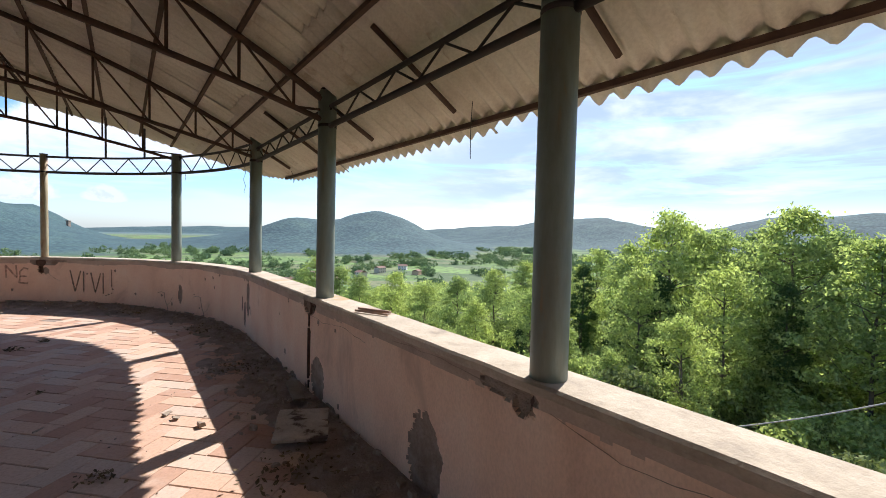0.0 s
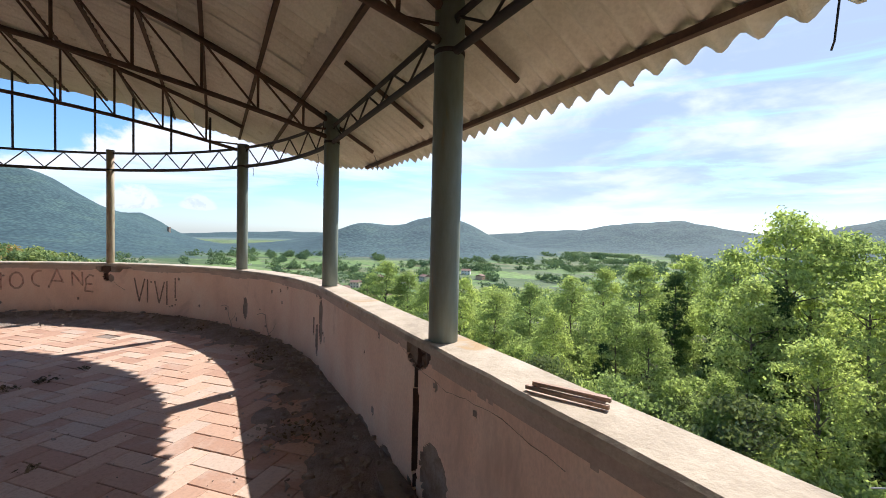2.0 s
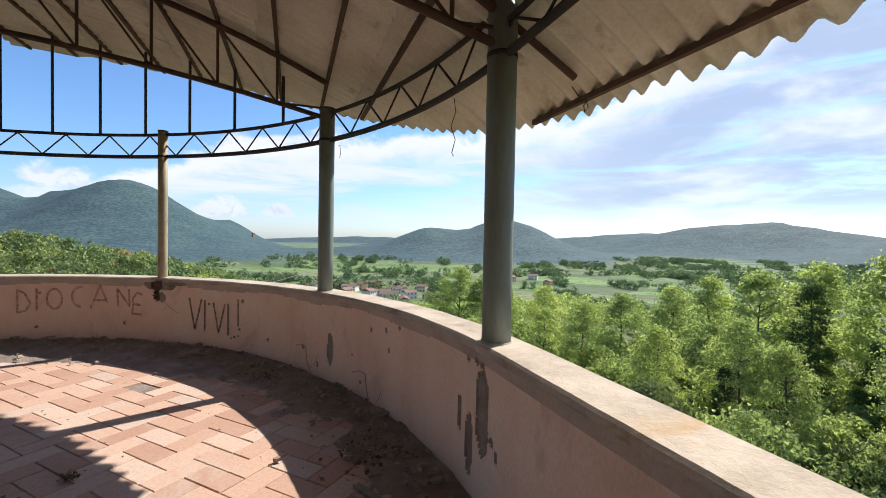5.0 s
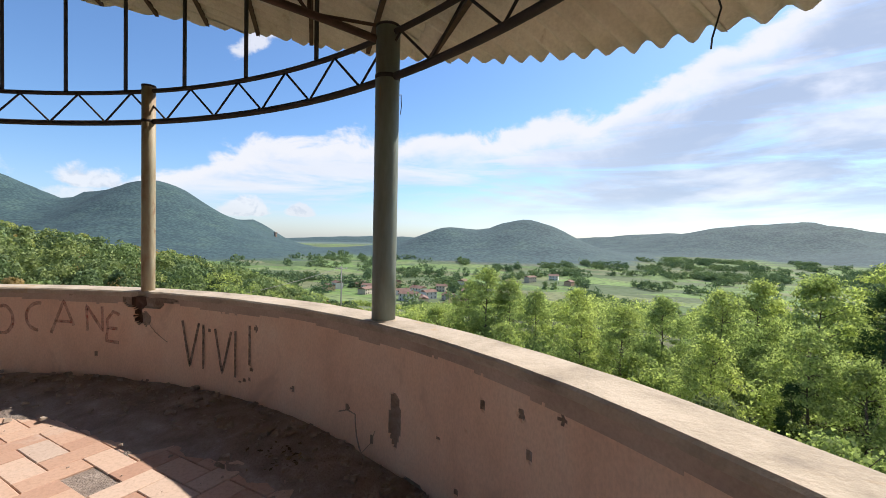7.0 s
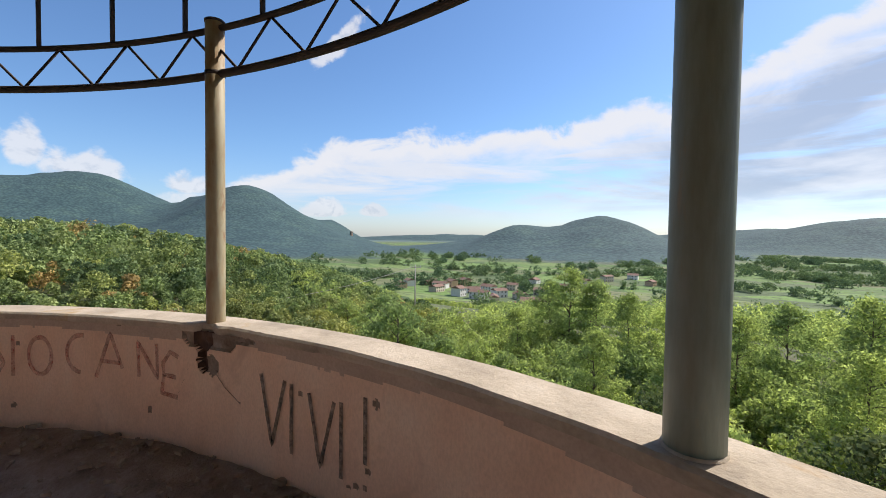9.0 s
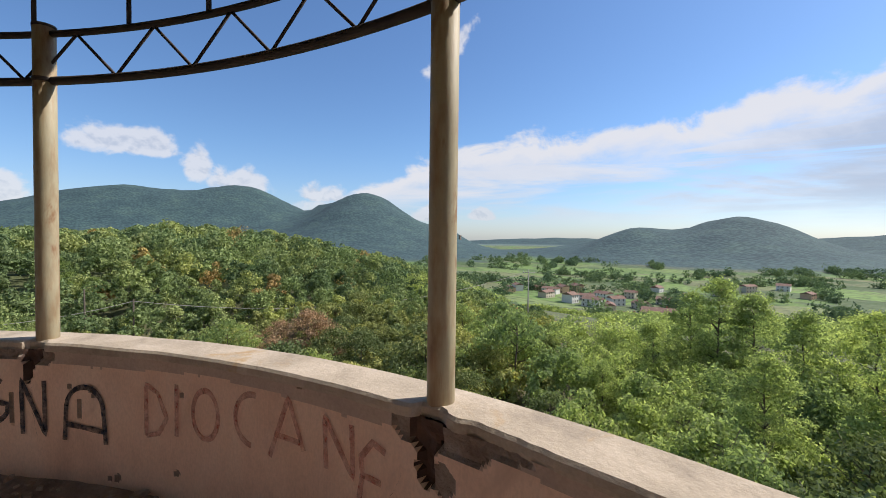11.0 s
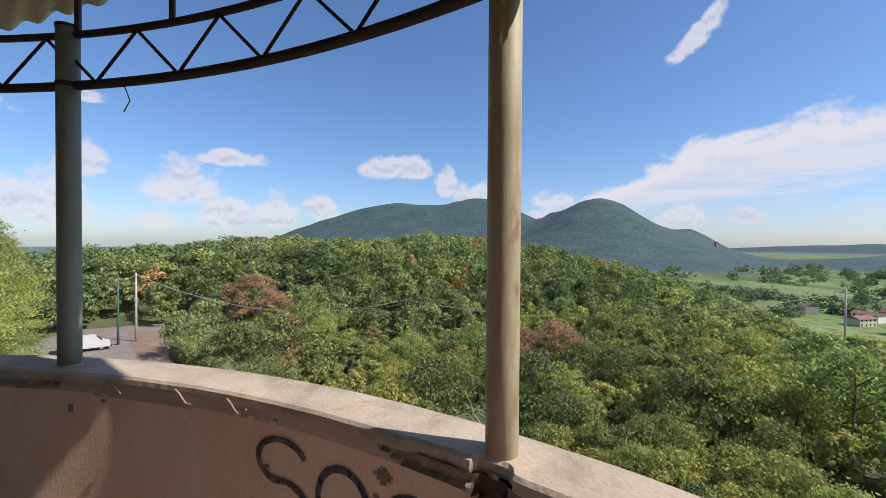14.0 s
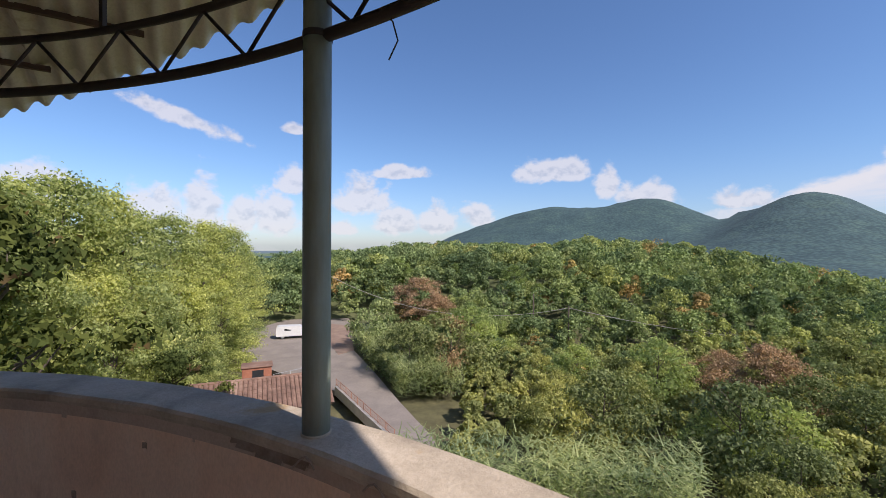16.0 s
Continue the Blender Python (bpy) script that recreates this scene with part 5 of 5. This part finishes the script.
# ---- rubble along the parapet ----
def dirt_bank():
    vs, fs = [], []
    S = [-5.5 + 0.06 * i for i in range(int((ARC + 5.5) / 0.06))]
    m = 22
    for s in S:
        wide = 0.75 + 0.25 * noise.noise(Vector((s * 0.8, 0, 2)))
        for j in range(m):
            t = j / (m - 1)
            r = RIN + 0.01 - wide * (1 - t)
            z = -0.022 + (0.045 + 0.08 * float(step(s, 1.2, 5.5))) * t ** 0.8 + 0.02 * noise.noise(Vector((s * 3, r * 3, 0))) + 0.012 * noise.noise(Vector((s * 11, r * 11, 5)))
            vs.append(rim(s, r, z))
    for i in range(len(S) - 1):
        for j in range(m - 1):
            fs.append((i * m + j, (i + 1) * m + j, (i + 1) * m + j + 1, i * m + j + 1))
    return tagged(mesh_ob("dirt_bank", vs, fs, M_DIRT, smooth=True), "dark dirt and fallen plaster heaped along the parapet", "dirt", kind="stuff")


dirt_bank()
M_CHUNK = mottled("plaster_fragment", [(0.3, (0.22, 0.17, 0.13)), (0.6, (0.40, 0.33, 0.27)), (0.8, (0.58, 0.52, 0.45))], 14.0, 0.95, 70, 0.5, 0.004)
M_GREYWOOD = mottled("grey_weathered_wood", [(0.3, (0.20, 0.165, 0.13)), (0.7, (0.34, 0.29, 0.23))], 6.0, 0.9, 60, 0.4, 0.004)


def chunk_geo(rg, at, size, flat):
    """An irregular broken piece."""
    n = rg.randint(5, 7)
    ang = sorted(rg.uniform(0, 6.28) for _ in range(n))
    rad = [size * rg.uniform(0.55, 1.0) for _ in ang]
    h = size * flat * rg.uniform(0.6, 1.2)
    m = pose(at.x, at.y, at.z, rg.uniform(-14, 14), rg.uniform(-14, 14), rg.uniform(0, 360))
    vs = [m @ Vector((r * math.cos(a), r * math.sin(a) * 0.7, 0)) for a, r in zip(ang, rad)] + [m @ Vector((r * 0.86 * math.cos(a), r * 0.6 * math.sin(a), h)) for a, r in zip(ang, rad)]
    fs = [tuple(range(n))[::-1], tuple(range(n, 2 * n))] + [(i, (i + 1) % n, n + (i + 1) % n, n + i) for i in range(n)]
    return vs, fs


def rubble():
    rg = random.Random(17)
    vs, fs = [], []
    for _ in range(2100):
        s = rg.uniform(-5.2, ARC)
        r = RIN - 0.02 - abs(rg.gauss(0, 0.30))
        if r < 3.4:
            continue
        v, f = chunk_geo(rg, rim(s, r, 0.012 + (0.03 + 0.07 * float(step(s, 1.2, 5.5))) * max(0, (r - 4.1) / 0.7)), rg.choice((0.008, 0.012, 0.018, 0.03, 0.042)) * rg.uniform(0.7, 1.4), 0.45)
        o = len(vs)
        vs += v
        fs += [tuple(i + o for i in q) for q in f]
    for _ in range(260):
        v, f = chunk_geo(rg, P(rg.uniform(0.5, 4.2), rg.uniform(-4.5, 3.2), 0.001), rg.uniform(0.004, 0.012), 0.5)
        o = len(vs)
        vs += v
        fs += [tuple(i + o for i in q) for q in f]
    return tagged(mesh_ob("rubble", vs, fs, M_CHUNK), "small crumbs of plaster and grit on the floor", "rubble", kind="stuff")


rubble()
rg = random.Random(23)
for u, v, size in ((3.75, -2.07, 0.07), (3.81, -2.2, 0.055), (4.29, 0.38, 0.06), (4.62, 0.46, 0.09), (3.5, -1.2, 0.05), (3.0, -1.9, 0.045), (2.9, -0.6, 0.04), (4.1, -1.2, 0.05), (4.35, -0.6, 0.05), (2.4, 0.9, 0.05), (3.9, 2.5, 0.06), (1.38, 4.55, 0.07), (2.6, 3.6, 0.05), (4.5, -2.0, 0.06), (4.4, -3.8, 0.07), (4.6, -4.0, 0.09), (3.6, -3.3, 0.05), (4.55, -0.1, 0.06), (4.15, 1.5, 0.06), (3.2, 3.2, 0.07)):
    at = P(u, v, 0.012)
    vs, fs = chunk_geo(rg, Vector((0, 0, 0)), size, 0.14)
    ob = tagged(mesh_ob("plaster_fragment", vs, fs, M_CHUNK), "broken flat piece of plaster lying on the floor", "fragment", "fragments on the floor")
    ob.location = at


def board(name, u, v, z, lx, ly, th, turn, mat, label, tilt=0):
    m = pose(*P(u, v, z), tilt, 0, math.degrees(TURN) + turn)
    bm = bmesh.new()
    nx, ny = 10, 6
    g = [[[bm.verts.new((-lx / 2 + lx * i / nx + rg.uniform(-0.004, 0.004), -ly / 2 + ly * j / ny + rg.uniform(-0.006, 0.006) * (j in (0, ny)), k * th + 0.003 * noise.noise(Vector((i, j, k))))) for k in (0, 1)] for j in range(ny + 1)] for i in range(nx + 1)]
    for i in range(nx):
        for j in range(ny):
            bm.faces.new((g[i][j][1], g[i + 1][j][1], g[i + 1][j + 1][1], g[i][j + 1][1]))
            bm.faces.new((g[i][j][0], g[i][j + 1][0], g[i + 1][j + 1][0], g[i + 1][j][0]))
    for i in range(nx):
        for j in (0, ny):
            bm.faces.new((g[i][j][0], g[i + 1][j][0], g[i + 1][j][1], g[i][j][1]))
    for j in range(ny):
        for i in (0, nx):
            bm.faces.new((g[i][j][0], g[i][j + 1][0], g[i][j + 1][1], g[i][j][1]))
    bmesh.ops.recalc_face_normals(bm, faces=bm.faces[:])
    me = bpy.data.meshes.new(name)
    bm.to_mesh(me)
    bm.free()
    me.materials.append(mat)
    ob = new(name, me)
    ob.matrix_world = m
    return tagged(ob, label, "board")


M_PANEL = mottled("peeling_panel", [(0.40, (0.09, 0.065, 0.05)), (0.47, (0.46, 0.41, 0.35)), (0.75, (0.66, 0.61, 0.54))], 5.0, 0.85, 60, 0.5, 0.004)
board("panel", 4.52, -2.92, 0.045, 0.50, 0.36, 0.02, 68, M_PANEL, "peeling grey board lying on the dirt by the wall", 3)
board("plank", 4.68, -2.25, 0.05, 0.46, 0.10, 0.02, 82, M_GREYWOOD, "short grey plank leaning by the parapet foot", 4)
board("plank", 4.29, 0.38, 0.035, 0.27, 0.05, 0.02, 118, M_GREYWOOD, "thin pale slat lying on the dirt", 4)
board("plank", 3.55, 3.1, 0.04, 0.34, 0.05, 0.02, 60, M_GREYWOOD, "thin pale slat lying on the dirt", 4)
w = empty("wood_moulding", P(4.93, -3.2, TOP), "two old reddish wooden mouldings lying on the coping", "wood")
M_REDWOOD = mottled("reddish_wood", [(0.3, (0.34, 0.21, 0.15)), (0.7, (0.48, 0.32, 0.24))], 8.0, 0.75, 70, 0.3, 0.003)
for k, (u0, v0, u1, v1, z) in enumerate(((4.85, -3.08, 4.97, -3.35, 0.013), (4.90, -3.07, 5.03, -3.29, 0.013), (4.865, -3.10, 4.99, -3.34, 0.030))):
    tube("strip", [P(u0, v0, TOP + z), P(u1, v1, TOP + z)], 0.010, M_REDWOOD, w, 4, smooth=False)

# dry weed growing out of the dirt, coil of wire, hanging wires
def weed(s, r, h):
    p = rim(s, r, 0.02)
    d = empty("dry_weed", p, "dry pale weed stalk growing from the dirt", "weed")
    M = M_CHUNK
    stalk = [p + Vector((0.05 * math.sin(i * 0.5), 0.04 * math.cos(i * 0.7) - 0.04, h * i / 8)) for i in range(8)]
    stalk += [stalk[-1] + Vector((-0.05, -0.01, 0.02)), stalk[-1] + Vector((-0.11, -0.01, 0.0))]
    tube("stem", stalk, 0.004, M, d, 5)
    tube("twig", [stalk[3], stalk[3] + Vector((0.05, 0.02, 0.06)), stalk[3] + Vector((0.07, 0.03, 0.13))], 0.0025, M, d, 4)


weed(1.35, 4.60, 0.46)
weed(2.62, 4.70, 0.40)
coil = [rim(0.02 + 0.16 * math.cos(i * 0.33) + 0.006 * i / 6, 4.50 + 0.10 * math.sin(i * 0.33) + 0.02 * math.sin(i * 0.09), 0.05 + 0.012 * math.sin(i * 0.7)) for i in range(64)]
tagged(tube("wire_coil", coil, 0.004, M_CHUNK, None, 5), "loose coil of pale wire lying on the dirt", "wire")


def hanging(u, v, z, pts, label):
    base = P(u, v, z)
    tagged(tube("hanging_wire", [base + NU * a + NV * b + Vector((0, 0, c)) for a, b, c in pts], 0.003, M_WIRE, None, 5), label, "wire", "wires hanging under the eave")


hanging(5.36, -3.75, arch(5.36) + 0.05, [(0, 0, 0), (0.0, 0.01, -0.12), (-0.01, 0.0, -0.25), (0.0, 0.01, -0.36), (0.01, 0.02, -0.38)], "thin black wire hanging from the eave")
hanging(4.92, 0.9, 2.38, [(0, 0, 0), (0.02, 0.02, -0.08), (-0.01, 0.03, -0.18), (0.02, 0.02, -0.27), (0.0, 0.03, -0.36), (0.02, 0.05, -0.38)], "curly black wire hanging from the girder")
hanging(5.40, 0.25, arch(5.4) + 0.03, [(0, 0, 0), (0.02, -0.05, -0.08), (0.0, -0.12, -0.1), (0.0, -0.15, -0.16), (0.0, -0.12, -0.18), (0, -0.11, -0.14), (0, -0.14, -0.12)], "bent black wire hanging from the eave")
hanging(4.35, 2.95, 2.42, [(0, 0, 0), (0.02, 0.04, 0.02), (0.03, 0.07, -0.06), (0.02, 0.06, -0.12)], "bent black wire hanging from the roof edge")
hanging(-2.1, 4.45, 2.38, [(0, 0, 0), (0.03, 0.02, -0.03), (0.03, 0.04, -0.09), (0.0, 0.02, -0.15)], "short black wire hanging from the girder")
for k, s in enumerate((8.95, 9.3, 9.75, 10.1)):
    q = [rim(s + 0.12 * i / 5, RIN - 0.012, TOP - 0.055 - 0.03 * math.sin(i * 0.9 + k)) for i in range(6)]
    tagged(tube("root", q, 0.004, M_CHUNK, None, 5), "dry pale root fibre clinging under the coping", "root", "roots under the coping")

# dry leaves blown together on the bricks
M_DRYLEAF = foliage("dry_leaves", (0.10, 0.075, 0.055), (0.26, 0.19, 0.13), (0.2, 0.15, 0.1), 0.7, 3.0, 0.1)
gl = np.random.default_rng(77)
for u, v, n, w in ((3.38, -2.85, 60, 0.05), (2.46, 0.87, 60, 0.05), (2.70, 1.13, 30, 0.03), (2.25, 0.70, 50, 0.05), (2.9, -1.0, 20, 0.03), (2.0, -1.9, 40, 0.05), (4.3, -3.4, 120, 0.14), (4.45, -1.2, 120, 0.14), (4.4, 0.9, 120, 0.14), (3.7, 2.75, 120, 0.14)):
    p = P(u, v, 0.012)
    c = gl.normal(0, 1, (n, 3)) * np.array([w, w, 0.0]) + np.array([0, 0, 1]) * np.abs(gl.normal(0, 0.012, (n, 1)))
    ob = tagged(quad_ob("leaf_litter", blades(gl, c, np.tile([0.0, 0.0, 1.0], (n, 1)), 0.016, 0.5), M_DRYLEAF), "small heap of dark dry leaves and grit", "leaf litter", "leaf litter on the floor")
    ob.location = p

# cracks in the plaster
def crack(pts, width, label):
    vs, fs = [], []
    q = []
    for (s0, z0), (s1, z1) in zip(pts, pts[1:]):
        q += [(s0 + (s1 - s0) * i / 6, z0 + (z1 - z0) * i / 6) for i in range(6)]
    for i, (s, z) in enumerate(q):
        s += 0.012 * noise.noise(Vector((i * 0.7, s, 3)))
        z += 0.012 * noise.noise(Vector((i * 0.7, s, 8)))
        wd = 0.5 * width * (0.3 + 0.9 * abs(noise.noise(Vector((i * 0.5, 1, s)))))
        vs += [rim(s, RIN - 0.006, z + wd), rim(s + wd * 0.7, RIN - 0.006, z - wd)]
    fs = [(2 * i, 2 * i + 1, 2 * i + 3, 2 * i + 2) for i in range(len(q) - 1)]
    tagged(mesh_ob("plaster_crack", vs, fs, M_BROKEN), label, "crack", "cracks in the parapet", "structure")


crack([(c2 + 0.35, 0.80), (c2 + 0.1, 0.72), (c2 - 0.25, 0.70), (c2 - 0.6, 0.74), (c2 - 1.1, 0.70)], 0.006, "thin crack running through the plaster")
crack([(COLS[2] + 0.1, 0.78), (COLS[2] + 0.6, 0.82), (COLS[2] + 1.2, 0.80)], 0.008, "long crack under the coping")
crack([(COLS[2] - 0.1, 0.78), (COLS[2] - 0.4, 0.72), (COLS[2] - 0.9, 0.76)], 0.006, "long crack under the coping")
crack([(c5 - 0.10, 0.62), (c5 - 0.22, 0.52), (c5 - 0.36, 0.44)], 0.014, "wide crack running down from the rusted column foot")
crack([(c5 + 0.10, 0.62), (c5 + 0.14, 0.52), (c5 + 0.20, 0.42)], 0.006, "thin crack beside the rusted column foot")
crack([(c6 - 0.02, 0.62), (c6 - 0.03, 0.45), (c6 - 0.06, 0.30)], 0.006, "thin crack below the rusted column foot")

# ---- floor bricks ----
def brick_material():
    m, N, b = material("terracotta_brick", 0.85)
    oi = N.t.nodes.new("ShaderNodeObjectInfo").outputs["Random"]
    geo = N.t.nodes.new("ShaderNodeNewGeometry")
    pos = geo.outputs["Position"]
    isl = geo.outputs["Random Per Island"]
    rnd = N.math("FRACT", N.math("ADD", oi, isl))
    c = N.ramp(rnd, [(0.0, (0.44, 0.26, 0.185)), (0.3, (0.52, 0.33, 0.24)), (0.6, (0.57, 0.38, 0.28)), (0.85, (0.60, 0.44, 0.345)), (1.0, (0.52, 0.40, 0.33))])
    st = N.noise(pos, 1.4, 6, 0.65, 0.4)
    c = N.mix(N.smooth(st, 0.50, 0.75), c, (0.56, 0.46, 0.39))
    gr = N.noise(pos, 45, 4, 0.6)
    c = N.mix(N.math("MULTIPLY", N.smooth(gr, 0.4, 0.8), 0.3), c, (0.18, 0.10, 0.07))
    N.l(c, b.inputs["Base Color"])
    bump(N, b, N.math("ADD", gr, N.noise(pos, 9, 3, 0.6)), 0.3, 0.006)
    return m


M_TERRA = brick_material()


def brick_geo(L, Wd, gap=0.0022, h=0.02):
    a, b, c = L / 2 - gap, Wd / 2 - gap, 0.004
    vs = [(-a, -b, -h), (a, -b, -h), (a, b, -h), (-a, b, -h), (-a, -b, -c), (a, -b, -c), (a, b, -c), (-a, b, -c), (-a + c, -b + c, 0), (a - c, -b + c, 0), (a - c, b - c, 0), (-a + c, b - c, 0)]
    fs = [(0, 1, 5, 4), (1, 2, 6, 5), (2, 3, 7, 6), (3, 0, 4, 7), (4, 5, 9, 8), (5, 6, 10, 9), (6, 7, 11, 10), (7, 4, 8, 11), (8, 9, 10, 11)]
    return vs, fs


def floor_bricks():
    L, Wd = 0.32, 0.16
    bv, bf = brick_geo(L, Wd)
    shared = bpy.data.meshes.new("brick")
    shared.from_pydata(bv, [], bf)
    shared.materials.append(M_TERRA)
    rb = random.Random(31)
    A = radians(44)
    rest_v, rest_f = [], []
    made = 0
    for i in range(-60, 61):
        for j in range(-60, 61):
            # herringbone: a pair of bricks, one along and one across, stepping by a brick's width
            for turned in (0, 1):
                if turned == 0:
                    x, y = Wd * (i + 2 * j) + Wd, Wd * (i - 2 * j) + Wd / 2
                else:
                    x, y = Wd * (i + 2 * j) + Wd * 2.5, Wd * (i - 2 * j) + 0
                u = x * math.cos(A) - y * math.sin(A)
                v = x * math.sin(A) + y * math.cos(A)
                if v < -9.6 or abs(u) > 4.9:
                    continue
                if (v > 0 and math.hypot(u, v) > 4.9) or u < -4.9:
                    continue
                if rb.random() < 0.006:
                    continue
                z = rb.uniform(-0.0025, 0.0015)
                m = Matrix.Translation(P(u, v, z)) @ pose(0, 0, 0, rb.uniform(-0.4, 0.4), rb.uniform(-0.4, 0.4), math.degrees(TURN) + 44 + 90 * turned + rb.uniform(-0.5, 0.5))
                if 2.05 < u < 4.3 and -2.9 < v < 2.6 and made < 300:
                    ob = new("brick", shared)
                    ob.parent = floor
                    ob.matrix_world = m
                    made += 1
                else:
                    o = len(rest_v)
                    rest_v += [m @ Vector(q) for q in bv]
                    rest_f += [tuple(k + o for k in f) for f in bf]
    ob = mesh_ob("brick_field", rest_v, rest_f, M_TERRA, floor)
    tagged(ob, "worn terracotta bricks laid in a herringbone", kind="stuff")


floor_bricks()
